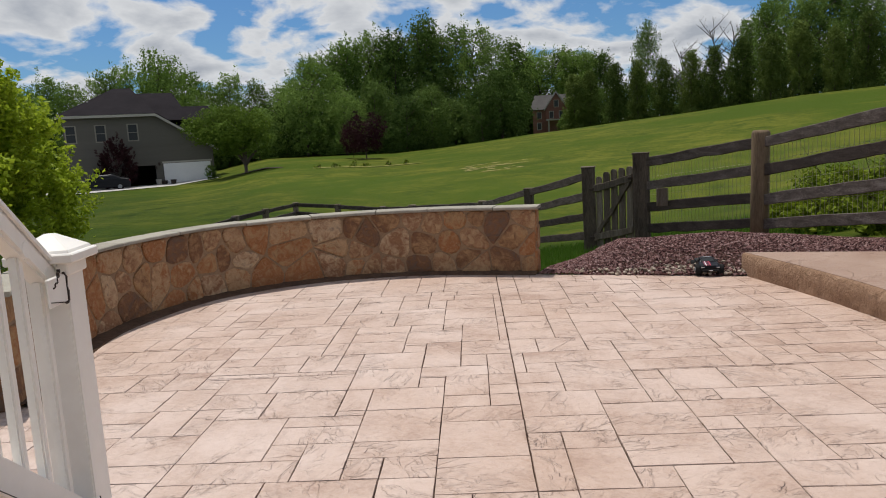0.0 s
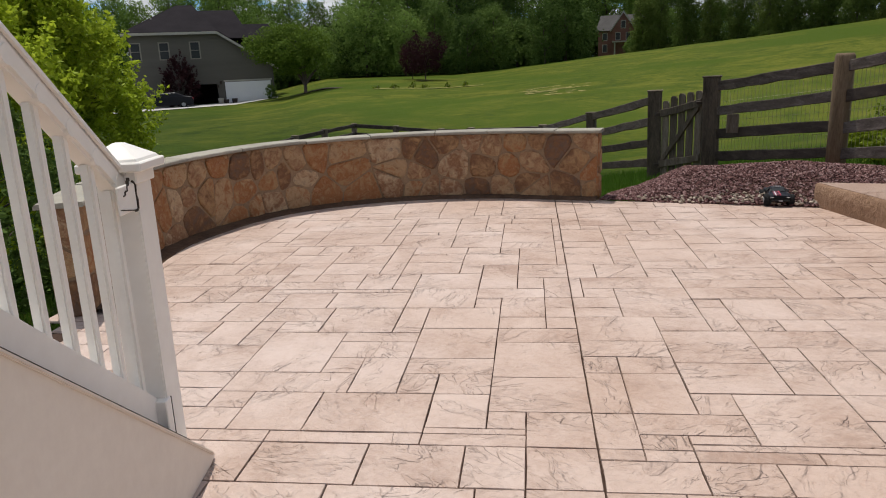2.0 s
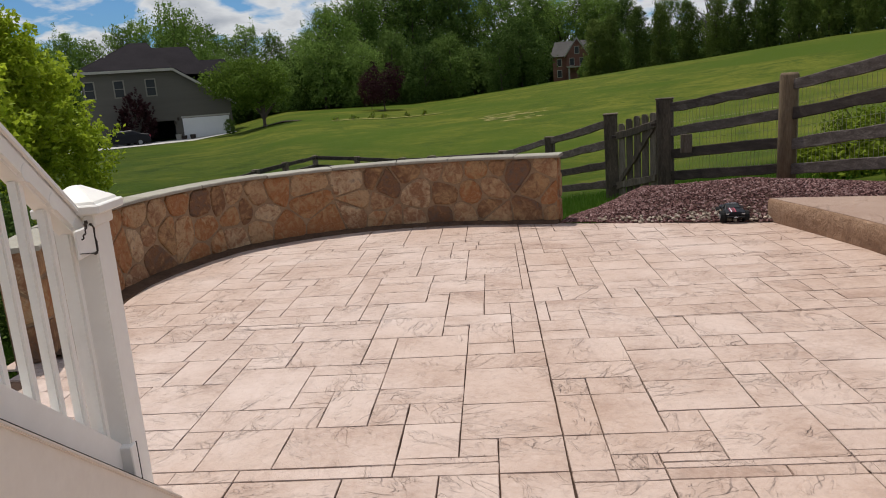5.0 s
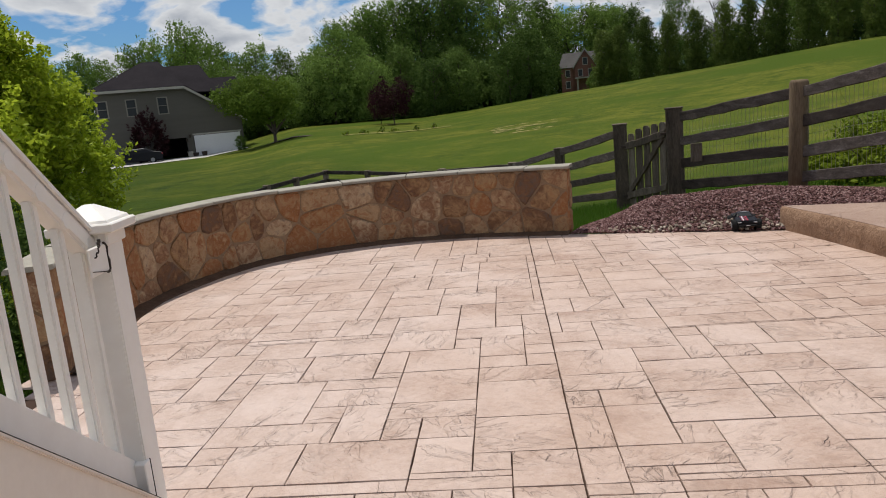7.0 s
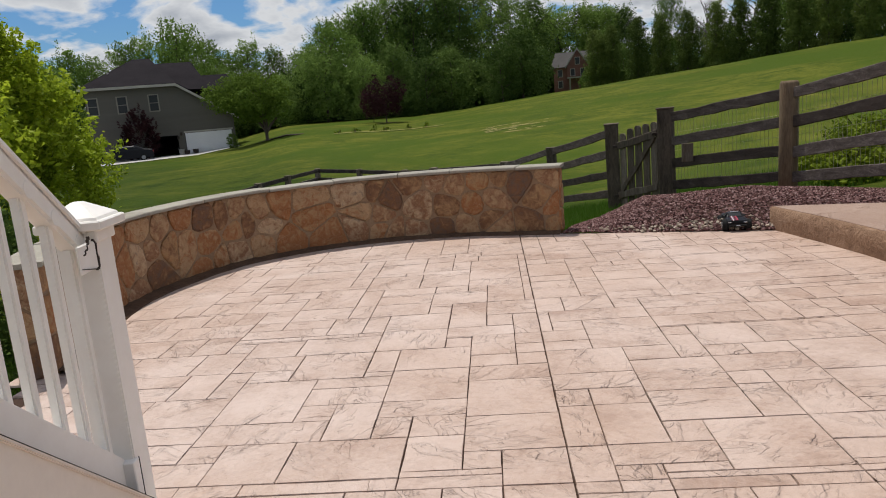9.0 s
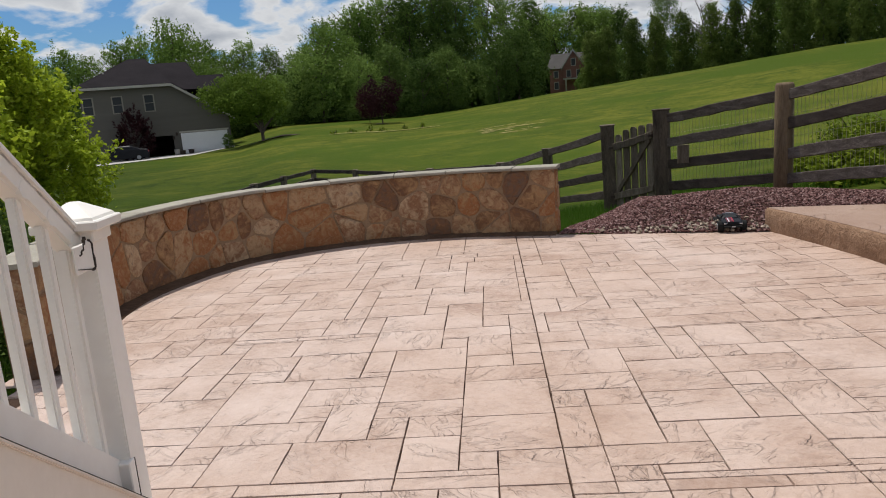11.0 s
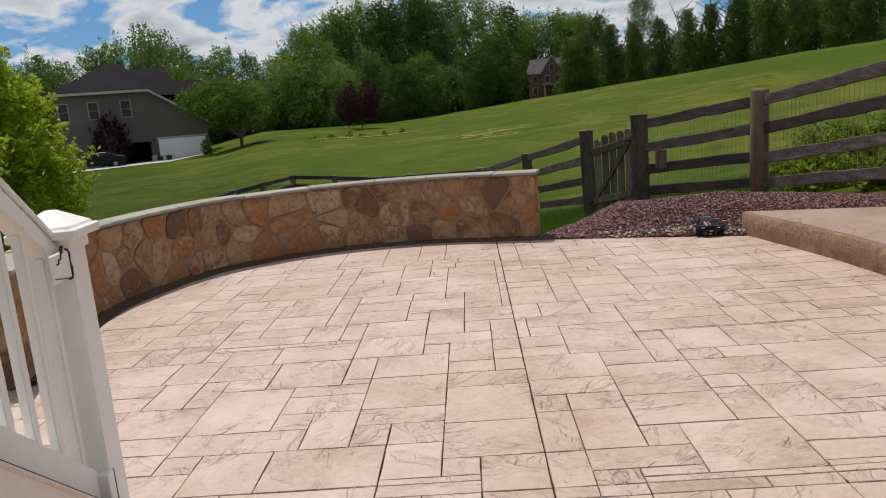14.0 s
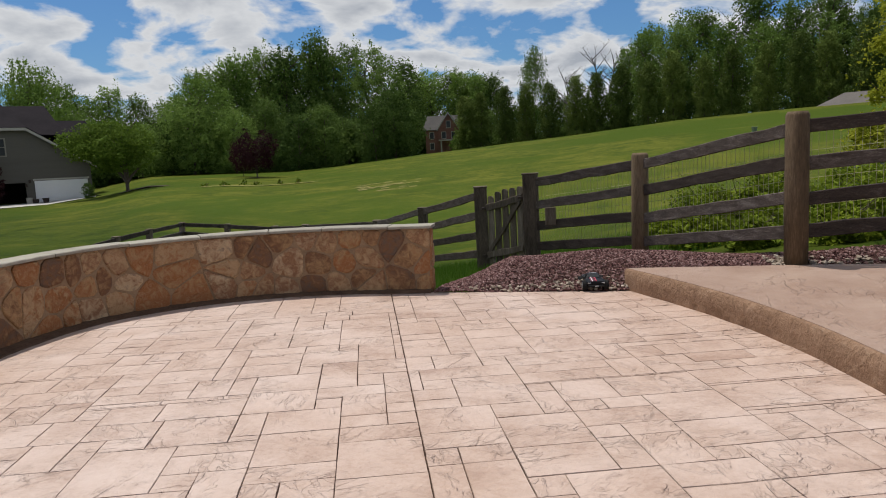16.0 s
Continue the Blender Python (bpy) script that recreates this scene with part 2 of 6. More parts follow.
TIMBER = surface("dark_stained_timber", [(0.28, (0.018, 0.013, 0.011)), (0.48, (0.058, 0.044, 0.037)), (0.60, (0.105, 0.084, 0.074)), (0.74, (0.22, 0.19, 0.17))], (4.5, 40), (0.7, 0.95), 0.9, 0.012, vary=0.2, stretch=(1, 1, 3.5), warp=0.8, spec=0.2)
POST_WOOD = surface("brown_post_wood", [(0.28, (0.042, 0.029, 0.018)), (0.5, (0.112, 0.076, 0.046)), (0.72, (0.23, 0.168, 0.108))], (3, 26), (0.7, 0.95), 0.7, 0.012, vary=0.25, stretch=(3, 3, 0.5), spec=0.2)
WIRE = surface("galvanised_wire", [(0.3, (0.30, 0.28, 0.17)), (0.7, (0.45, 0.42, 0.27))], (5, 50), (0.45, 0.7), 0, metal=0.2)
GRAVEL = surface("red_lava_rock", [(0.10, (0.030, 0.013, 0.013)), (0.38, (0.115, 0.055, 0.05)), (0.68, (0.20, 0.112, 0.105)), (0.92, (0.34, 0.23, 0.215))], (20, 90), (0.8, 0.97), 0.6, 0.006, vary=0.8, island=True, spec=0.1)
BED = surface("gravel_bed", [(0.3, (0.025, 0.014, 0.011)), (0.7, (0.08, 0.045, 0.036))], (12, 70), (0.85, 0.95), 0.8, 0.02, spec=0.05)
PEBBLE = surface("river_pebble", [(0.15, (0.17, 0.13, 0.095)), (0.5, (0.28, 0.22, 0.165)), (0.85, (0.44, 0.37, 0.30))], (20, 90), (0.5, 0.8), 0.2, 0.004, vary=0.7, island=True)
LAWN = surface("lawn_grass", [(0.34, (0.025, 0.047, 0.006)), (0.45, (0.053, 0.080, 0.009)), (0.55, (0.092, 0.113, 0.015)), (0.68, (0.14, 0.143, 0.027))], (0.30, 2.4), (0.85, 0.98), 1.0, 0.10, warp=0.8, spec=0.05, speck=(0.045, (0.046, 0.080, 0.007), 0.46))


def hill_tint(m):
    """Lusher blue-green grass on the low ground, drier yellow-green on the slope."""
    n, l = m.node_tree.nodes, m.node_tree.links
    b = n["Principled BSDF"]
    base = b.inputs["Base Color"].links[0].from_socket
    sep = n.new("ShaderNodeSeparateXYZ")
    l.new(n.new("ShaderNodeNewGeometry").outputs["Position"], sep.inputs[0])
    t = n.new("ShaderNodeTexNoise")
    t.inputs["Scale"].default_value, t.inputs["Detail"].default_value = 0.07, 4
    wob = n.new("ShaderNodeMath")
    wob.operation = "MULTIPLY_ADD"
    wob.inputs[1].default_value = 26.0
    l.new(t.outputs[0], wob.inputs[0])
    slope = n.new("ShaderNodeMath")
    slope.operation = "MULTIPLY_ADD"
    slope.inputs[1].default_value = 1.2
    l.new(sep.outputs[0], slope.inputs[0])
    l.new(sep.outputs[1], slope.inputs[2])
    l.new(slope.outputs[0], wob.inputs[2])
    r = n.new("ShaderNodeMapRange")
    r.interpolation_type = "SMOOTHSTEP"
    r.inputs["From Min"].default_value, r.inputs["From Max"].default_value = 24.0, 48.0
    l.new(wob.outputs[0], r.inputs[0])
    tint = n.new("ShaderNodeValToRGB")
    tint.color_ramp.elements[0].color, tint.color_ramp.elements[1].color = (0.56, 0.61, 0.46, 1), (1.06, 0.97, 0.90, 1)
    l.new(r.outputs[0], tint.inputs[0])
    mx = n.new("ShaderNodeMix")
    mx.data_type, mx.blend_type = "RGBA", "MULTIPLY"
    mx.inputs["Factor"].default_value = 1.0
    l.new(base, mx.inputs["A"])
    l.new(tint.outputs[0], mx.inputs["B"])
    l.new(mx.outputs["Result"], b.inputs["Base Color"])


hill_tint(LAWN)
BLADE = leafy("grass_blade", (0.05, 0.12, 0.012), (0.14, 0.25, 0.035), 0.3)
BARK = surface("bark", [(0.3, (0.05, 0.038, 0.03)), (0.7, (0.14, 0.11, 0.085))], (3, 24), (0.8, 0.95), 0.6, 0.02, stretch=(3, 3, 0.6))
LEAF_SHRUB = leafy("shrub_leaf", (0.16, 0.24, 0.018), (0.70, 0.80, 0.07), 0.45, 0.4)
LEAF_MID = leafy("wood_leaf", (0.045, 0.090, 0.017), (0.269, 0.400, 0.084), 0.3)
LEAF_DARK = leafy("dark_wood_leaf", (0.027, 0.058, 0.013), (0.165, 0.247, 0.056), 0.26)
LEAF_PALE = leafy("pale_wood_leaf", (0.056, 0.105, 0.021), (0.292, 0.418, 0.098), 0.32)
LEAF_YARD = leafy("yard_tree_leaf", (0.032, 0.064, 0.010), (0.177, 0.262, 0.039), 0.3)
LEAF_FIR = leafy("evergreen_leaf", (0.032, 0.059, 0.014), (0.184, 0.242, 0.053), 0.22)
LEAF_PLUM = leafy("plum_leaf", (0.022, 0.009, 0.012), (0.075, 0.028, 0.03), 0.2)
LEAF_GOLD = leafy("golden_leaf", (0.20, 0.23, 0.02), (0.45, 0.45, 0.05), 0.4)
LEAF_BED = leafy("bed_plant_leaf", (0.048, 0.096, 0.008), (0.256, 0.320, 0.032), 0.35)
SIDING = surface("grey_green_siding", [(0.3, (0.094, 0.086, 0.074)), (0.7, (0.125, 0.115, 0.099))], (0.4, 8), (0.6, 0.8), 0.1, stretch=(0.3, 0.3, 4))
SHINGLE = surface("dark_shingle", [(0.3, (0.008, 0.0065, 0.009)), (0.7, (0.021, 0.0175, 0.021))], (0.6, 9), (0.85, 0.95), 0.5, 0.03, spec=0.08)
TRIM = surface("pale_trim", [(0.3, (0.34, 0.32, 0.28)), (0.7, (0.44, 0.42, 0.37))], (1, 12), (0.5, 0.7), 0.02)
FRAME = surface("grey_tan_frame", [(0.3, (0.21, 0.19, 0.16)), (0.7, (0.28, 0.26, 0.22))], (1, 12), (0.5, 0.7), 0.02)
GARAGE = surface("white_garage_door", [(0.3, (0.70, 0.70, 0.71)), (0.7, (0.80, 0.80, 0.80))], (0.7, 10), (0.4, 0.6), 0.03)
BRICK = surface("red_brick", [(0.3, (0.15, 0.065, 0.05)), (0.7, (0.25, 0.12, 0.095))], (0.8, 12), (0.7, 0.9), 0.3, stretch=(1, 1, 3))
DRIVE = surface("pale_driveway", [(0.3, (0.34, 0.33, 0.31)), (0.7, (0.48, 0.46, 0.44))], (0.5, 9), (0.75, 0.95), 0.2)
DARKROOM = surface("garage_dark", [(0.3, (0.015, 0.013, 0.012)), (0.7, (0.04, 0.036, 0.033))], (1, 9), (0.8, 0.9), 0)
STRAW = surface("dry_straw", [(0.3, (0.17, 0.155, 0.05)), (0.7, (0.34, 0.30, 0.13))], (1.5, 14), (0.8, 0.95), 0.6, 0.03, spec=0.05)
MULCH = surface("dark_mulch", [(0.3, (0.02, 0.014, 0.01)), (0.7, (0.055, 0.038, 0.026))], (6, 40), (0.85, 0.95), 0.9, 0.03)
GLASS = surface("window_glass", [(0.3, (0.035, 0.04, 0.045)), (0.7, (0.05, 0.052, 0.053))], (0.5, 5), (0.05, 0.12), 0, spec=0.12)
CARPAINT = surface("black_car_paint", [(0.3, (0.012, 0.013, 0.016)), (0.7, (0.022, 0.023, 0.027))], (1, 9), (0.25, 0.4), 0, spec=0.05)
RUBBER = surface("black_rubber", [(0.3, (0.008, 0.008, 0.008)), (0.7, (0.02, 0.02, 0.02))], (20, 120), (0.7, 0.9), 0.2, spec=0.15)
HOODRED = surface("faded_red_stripe", [(0.3, (0.16, 0.025, 0.04)), (0.7, (0.24, 0.05, 0.07))], (9, 90), (0.2, 0.35), 0)
ROOFGREY = surface("grey_brown_roof", [(0.3, (0.06, 0.057, 0.055)), (0.7, (0.11, 0.104, 0.10))], (0.8, 9), (0.85, 0.95), 0.4, 0.03, spec=0.08)
PALEROOF = surface("pale_grey_roof", [(0.3, (0.11, 0.10, 0.092)), (0.7, (0.17, 0.155, 0.145))], (0.8, 9), (0.85, 0.95), 0.4, 0.03, spec=0.08)
GATE_WOOD = surface("grey_brown_gate_wood", [(0.28, (0.044, 0.034, 0.026)), (0.5, (0.122, 0.096, 0.073)), (0.72, (0.25, 0.205, 0.165))], (4.5, 40), (0.7, 0.95), 0.8, 0.012, vary=0.2, stretch=(3, 3, 0.5), warp=0.6, spec=0.2)
TOYBODY = surface("black_toy_shell", [(0.3, (0.005, 0.005, 0.006)), (0.7, (0.012, 0.011, 0.013))], (9, 90), (0.2, 0.4), 0, spec=0.12)
TOYPINK = surface("red_stripe", [(0.3, (0.42, 0.03, 0.06)), (0.7, (0.55, 0.06, 0.09))], (9, 90), (0.2, 0.35), 0)
TOYWHITE = surface("white_stripe", [(0.3, (0.70, 0.66, 0.68)), (0.7, (0.8, 0.78, 0.8))], (9, 90), (0.2, 0.35), 0)
SILVER = surface("silver_plastic", [(0.3, (0.42, 0.42, 0.44)), (0.7, (0.6, 0.6, 0.62))], (9, 90), (0.2, 0.35), 0, metal=0.7)
GREYBOX = surface("grey_cabinet_metal", [(0.3, (0.17, 0.18, 0.19)), (0.7, (0.26, 0.27, 0.28))], (3, 30), (0.4, 0.6), 0.05)
GREENBOX = surface("green_pedestal", [(0.3, (0.10, 0.15, 0.09)), (0.7, (0.16, 0.21, 0.13))], (3, 30), (0.5, 0.7), 0.05)
DEADWOOD = surface("bare_grey_branch", [(0.3, (0.10, 0.09, 0.08)), (0.7, (0.2, 0.18, 0.16))], (3, 24), (0.8, 0.95), 0.3)


# ---- building helpers ----
def raw(name, verts, faces, material, parent=None, label="", smooth=False, slots=None):
    me = bpy.data.meshes.new(name)
    me.from_pydata([tuple(map(float, v)) for v in verts], [], faces)
    for mm in (material if isinstance(material, (list, tuple)) else [material]):
        me.materials.append(mm)
    if slots is not None:
        me.polygons.foreach_set("material_index", slots)
    if smooth:
        me.polygons.foreach_set("use_smooth", [True] * len(me.polygons))
    ob = new(name, me)
    if parent is not None:
        ob.parent = parent
    if label:
        ob["label"] = label
    return ob


def part(name, bm, material, parent, label="", smooth=False):
    me = bpy.data.meshes.new(name)
    bm.normal_update()
    bm.to_mesh(me)
    bm.free()
    me.materials.append(material)
    if smooth:
        me.polygons.foreach_set("use_smooth", [True] * len(me.polygons))
    ob = new(name, me)
    ob.parent = parent
    if label:
        ob["label"] = label
    return ob


def thing(name, label, category, at=None, group="", kind=""):
    ob = tagged(new(name), label, category, group, kind)
    if at is not None:
        ob.matrix_basis = at
    return ob


def block(x0, y0, z0, x1, y1, z1, bevel=0.0, m=None, seg=1):
    """A bevelled box as a bmesh."""
    bm = bmesh.new()
    bmesh.ops.create_cube(bm, size=1.0)
    for v in bm.verts:
        v.co = Vector((x0 + (v.co.x + 0.5) * (x1 - x0), y0 + (v.co.y + 0.5) * (y1 - y0), z0 + (v.co.z + 0.5) * (z1 - z0)))
    if bevel:
        bmesh.ops.bevel(bm, geom=bm.edges[:], offset=bevel, segments=seg, affect="EDGES")
    if m is not None:
        bm.transform(m)
    return bm


def prism(poly, z0, z1, bevel=0.0, m=None):
    """An upright slab over a plan polygon (anticlockwise), its top edge chamfered."""
    bm = bmesh.new()
    low = [bm.verts.new((x, y, z0)) for x, y in poly]
    top = [bm.verts.new((x, y, z1)) for x, y in poly]
    k = len(poly)
    bm.faces.new(low[::-1])
    lid = bm.faces.new(top)
    for i in range(k):
        bm.faces.new((low[i], low[(i + 1) % k], top[(i + 1) % k], top[i]))
    if bevel:
        bmesh.ops.bevel(bm, geom=list(lid.edges), offset=bevel, segments=2, affect="EDGES")
    if m is not None:
        bm.transform(m)
    return bm


def tube(points, radii, sides=7):
    """Verts and faces of a tapered tube along points."""
    vs, fs = [], []
    for i, p in enumerate(points):
        p = Vector(p)
        a = Vector(points[min(i + 1, len(points) - 1)]) - Vector(points[max(i - 1, 0)])
        a.normalize()
        s = a.cross(Vector((0.31, 0.87, 0.12))).normalized()
        t = a.cross(s)
        for k in range(sides):
            w = 2 * math.pi * k / sides
            vs.append(p + (s * math.cos(w) + t * math.sin(w)) * radii[i])
    for i in range(len(points) - 1):
        for k in range(sides):
            fs.append((i * sides + k, i * sides + (k + 1) % sides, (i + 1) * sides + (k + 1) % sides, (i + 1) * sides + k))
    fs.append(tuple(range(sides))[::-1])
    fs.append(tuple((len(points) - 1) * sides + k for k in range(sides)))
    return vs, fs


def plank(p, q, height, thick, rng, wobble=0.006, sections=7):
    """A sawn board from p to q with slightly wavy edges, as verts and faces."""
    p, q = Vector(p), Vector(q)
    run = q - p
    side = Vector((run.y, -run.x, 0)).normalized() * thick / 2
    vs, fs = [], []
    for i in range(sections + 1):
        c = p + run * (i / sections) + Vector((0, 0, rng.uniform(-wobble, wobble)))
        h = height / 2 + rng.uniform(-wobble, wobble)
        ch = min(0.006, thick * 0.2)
        up = Vector((0, 0, 1))
        s1 = side * (1 - 2 * ch / thick)
        for d in (side - up * (h - ch), side + up * (h - ch), s1 + up * h, -s1 + up * h, -side + up * (h - ch), -side - up * (h - ch), -s1 - up * h, s1 - up * h):
            vs.append(c + d)
    for i in range(sections):
        for k in range(8):
            fs.append((i * 8 + k, i * 8 + (k + 1) % 8, (i + 1) * 8 + (k + 1) % 8, (i + 1) * 8 + k))
    fs.append(tuple(range(8))[::-1])
    fs.append(tuple(sections * 8 + k for k in range(8)))
    return vs, fs


def polar(az, r):
    return r * math.sin(radians(az)), r * math.cos(radians(az))


def inside(p, poly):
    x, y, odd = p[0], p[1], False
    for i in range(len(poly)):
        (x0, y0), (x1, y1) = poly[i - 1], poly[i]
        if (y0 > y) != (y1 > y) and x < (x1 - x0) * (y - y0) / (y1 - y0) + x0:
            odd = not odd
    return odd


def clip(poly, px, py, nx, ny):
    """The part of a convex plan polygon on the side of the line that the normal points away from."""
    out = []
    for i in range(len(poly)):
        a, b = poly[i - 1], poly[i]
        da, db = (a[0] - px) * nx + (a[1] - py) * ny, (b[0] - px) * nx + (b[1] - py) * ny
        if (da <= 0) != (db <= 0):
            k = da / (da - db)
            out.append((a[0] + (b[0] - a[0]) * k, a[1] + (b[1] - a[1]) * k))
        if db <= 0:
            out.append(b)
    return out


def spline(points, step):
    """Points at even steps along a smooth curve through the plan points."""
    pts = [Vector((*p, 0)) for p in points]
    pts = [2 * pts[0] - pts[1]] + pts + [2 * pts[-1] - pts[-2]]
    fine = []
    for i in range(1, len(pts) - 2):
        p0, p1, p2, p3 = pts[i - 1:i + 3]
        for k in range(24):
            t = k / 24
            fine.append(0.5 * (2 * p1 + (p2 - p0) * t + (2 * p0 - 5 * p1 + 4 * p2 - p3) * t * t + (3 * p1 - p0 - 3 * p2 + p3) * t ** 3))
    fine.append(pts[-2])
    d = [0.0]
    for a, b in zip(fine, fine[1:]):
        d.append(d[-1] + (b - a).length)
    n = max(2, round(d[-1] / step))
    s = np.linspace(0, d[-1], n + 1)
    return np.interp(s, d, [p.x for p in fine]), np.interp(s, d, [p.y for p in fine]), s


# ---- the ground: falls from the patio to the lawn, then rises to the right as a long hill ----
HILL_AZ = (-180, -60, -30, -22, -19, -16, -6, -1.9, 7, 15.8, 24, 31.7, 37, 60, 180)
HILL_Z = (-1.2, -1.6, -1.65, -1.5, -1.0, 0.2, -0.04, 0.42, 1.86, 3.2, 4.57, 5.24, 5.6, 6.0, -1.2)


def ground_z(x, y):
    r, a = math.hypot(x, y), math.degrees(math.atan2(x, y))
    far = float(np.interp(a, HILL_AZ, HILL_Z))
    near = max(0.22 + 0.098 * (x - 3.7) - 0.105 * (y - 5.8), -1.35)
    if x < -2.0 and y < 4.5:
        near = min(near, -0.05)
    s = min(max((r - 15) / 95, 0), 1)
    s = s * s * (3 - 2 * s)
    z = near * (1 - s) + far * s
    if r > 18:
        z += 0.12 * min((r - 18) / 30, 1) * (noise.noise((x * 0.07, y * 0.07, 3.1)) + 0.5 * noise.noise((x * 0.19, y * 0.19, 7.7)))
    if x > -2.55 and y < 6.45 - 0.25 * max(x - 0.6, 0) and r < 12:
        z = min(z, -0.16)
    elif r < 13 and inside((x, y), [(0.5, 6.5), (2.3, 6.0), (3.7, 5.5), (7.6, 4.6), (7.5, 5.45), (3.85, 6.15), (3.25, 7.8), (2.8, 8.7), (1.75, 9.3), (0.9, 7.4)]):
        z -= 0.22
    return z


rings = [0.4, 1.5, 2.4] + [3 + 0.35 * k for k in range(26)] + [12.5 * 1.07 ** k for k in range(34)] + [125, 150, 200, 320, 600, 1200, 2500]
SPOKES = 300
gv, gf = [], []
for r in rings:
    for k in range(SPOKES):
        x, y = polar(-180 + 360 * k / SPOKES, r)
        gv.append((x, y, ground_z(x, y)))
for i in range(len(rings) - 1):
    for k in range(SPOKES):
        a, b = i * SPOKES + k, i * SPOKES + (k + 1) % SPOKES
        gf.append((b, a, a + SPOKES, b + SPOKES))
gf.append(tuple(range(SPOKES)))
tagged(raw("ground", gv, gf, LAWN, smooth=True), "mown green lawn on a long rising slope", "lawn", kind="structure")

# ---- the patio's outline ----
WALL_LINE = [(-2.39, 3.5), (-2.56, 4.0), (-2.70, 4.8), (-2.64, 5.4), (-2.36, 6.1), (-1.92, 6.52), (-1.42, 6.76), (-0.85, 6.86), (-0.3, 6.83), (0.2, 6.7), (0.575, 6.61)]
EDGE_FAR = ((0.62, 6.57), (2.3, 6.08))
wx, wy, ws = spline(WALL_LINE, 0.06)
wall_length = float(ws[-1])


def on_wall(s, out):
    """A plan point s metres along the wall's inner face, out metres into the patio (minus: away from it)."""
    x, y = float(np.interp(s, ws, wx)), float(np.interp(s, ws, wy))
    a = min(max(s, 0.03), wall_length - 0.03)
    dx, dy = float(np.interp(a + 0.03, ws, wx) - np.interp(a - 0.03, ws, wx)), float(np.interp(a + 0.03, ws, wy) - np.interp(a - 0.03, ws, wy))
    d = math.hypot(dx, dy)
    if s < 0 or s > wall_length:
        e = s if s < 0 else s - wall_length
        x, y = x + dx / d * e, y + dy / d * e
    return x + dy / d * out, y - dx / d * out


# ---- curved fieldstone garden wall with a grey cap ----
WALL_TOP, CAP, THICK = 0.598, 0.028, 0.18
wall = thing("garden_wall", "curved low fieldstone wall with a grey stone cap edging the patio", "wall", kind="structure")
core_v, core_f = [], []
steps = [i * 0.06 for i in range(int(wall_length / 0.06) + 1)] + [wall_length]
for s in steps:
    for out, z in ((0, -0.05), (0, WALL_TOP), (-THICK, WALL_TOP), (-THICK, -1.0)):
        core_v.append((*on_wall(s, out), z))
for i in range(len(steps) - 1):
    for k in range(4):
        core_f.append((i * 4 + k, i * 4 + (k + 1) % 4, i * 4 + 4 + (k + 1) % 4, i * 4 + 4 + k))
core_f += [(3, 2, 1, 0), tuple(len(steps) * 4 - 4 + k for k in range(4))]
raw("mortar_core", core_v, core_f, MORTAR, wall, "brown mortar between the stones")

# added strip standing in for the wall's shade on the patio, broader at the left
foot_v, foot_f = [], []
for s in steps:
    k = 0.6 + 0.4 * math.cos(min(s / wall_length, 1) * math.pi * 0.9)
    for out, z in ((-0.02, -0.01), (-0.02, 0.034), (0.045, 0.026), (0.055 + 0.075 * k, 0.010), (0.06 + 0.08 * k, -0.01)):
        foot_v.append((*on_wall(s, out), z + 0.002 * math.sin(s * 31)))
for i in range(len(steps) - 1):
    for k in range(4):
        foot_f.append((i * 5 + k, i * 5 + k + 1, i * 5 + 6 + k, i * 5 + 5 + k))
raw("footing_strip", foot_v, foot_f, FOOT_SHADE, wall, "added dark strip along the wall foot, stain and shade in its colour")


def stone_cells(length, height, size, rng):
    """Irregular stones: the cells of jittered seeds over a face, each shrunk by the mortar joint."""
    seeds, rows = [], max(2, round(height / size))
    for j in range(rows):
        n = max(1, round(length / (size * 1.12)))
        for i in range(n):
            seeds.append(((i + 0.5 + 0.5 * (j % 2) * 0.8 + rng.uniform(-0.36, 0.36)) * length / n, (j + 0.5 + rng.uniform(-0.34, 0.34)) * height / rows))
    drop = set(rng.sample(range(len(seeds)), len(seeds) // 7))
    seeds = [s for i, s in enumerate(seeds) if i not in drop]
    cells = []
    for i, (x, z) in enumerate(seeds):
        cell = [(0.0, 0.0), (length, 0.0), (length, height), (0.0, height)]
        for j, (x2, z2) in enumerate(seeds):
            d = math.hypot(x2 - x, z2 - z)
            if i != j and d < 3.2 * size:
                nx, nz = (x2 - x) / d, (z2 - z) / d
                gap = 0.0065
                cell = clip(cell, (x + x2) / 2 - nx * gap, (z + z2) / 2 - nz * gap, nx, nz)
                if len(cell) < 3:
                    break
        if len(cell) >= 3:
            cells.append(cell)
    return cells


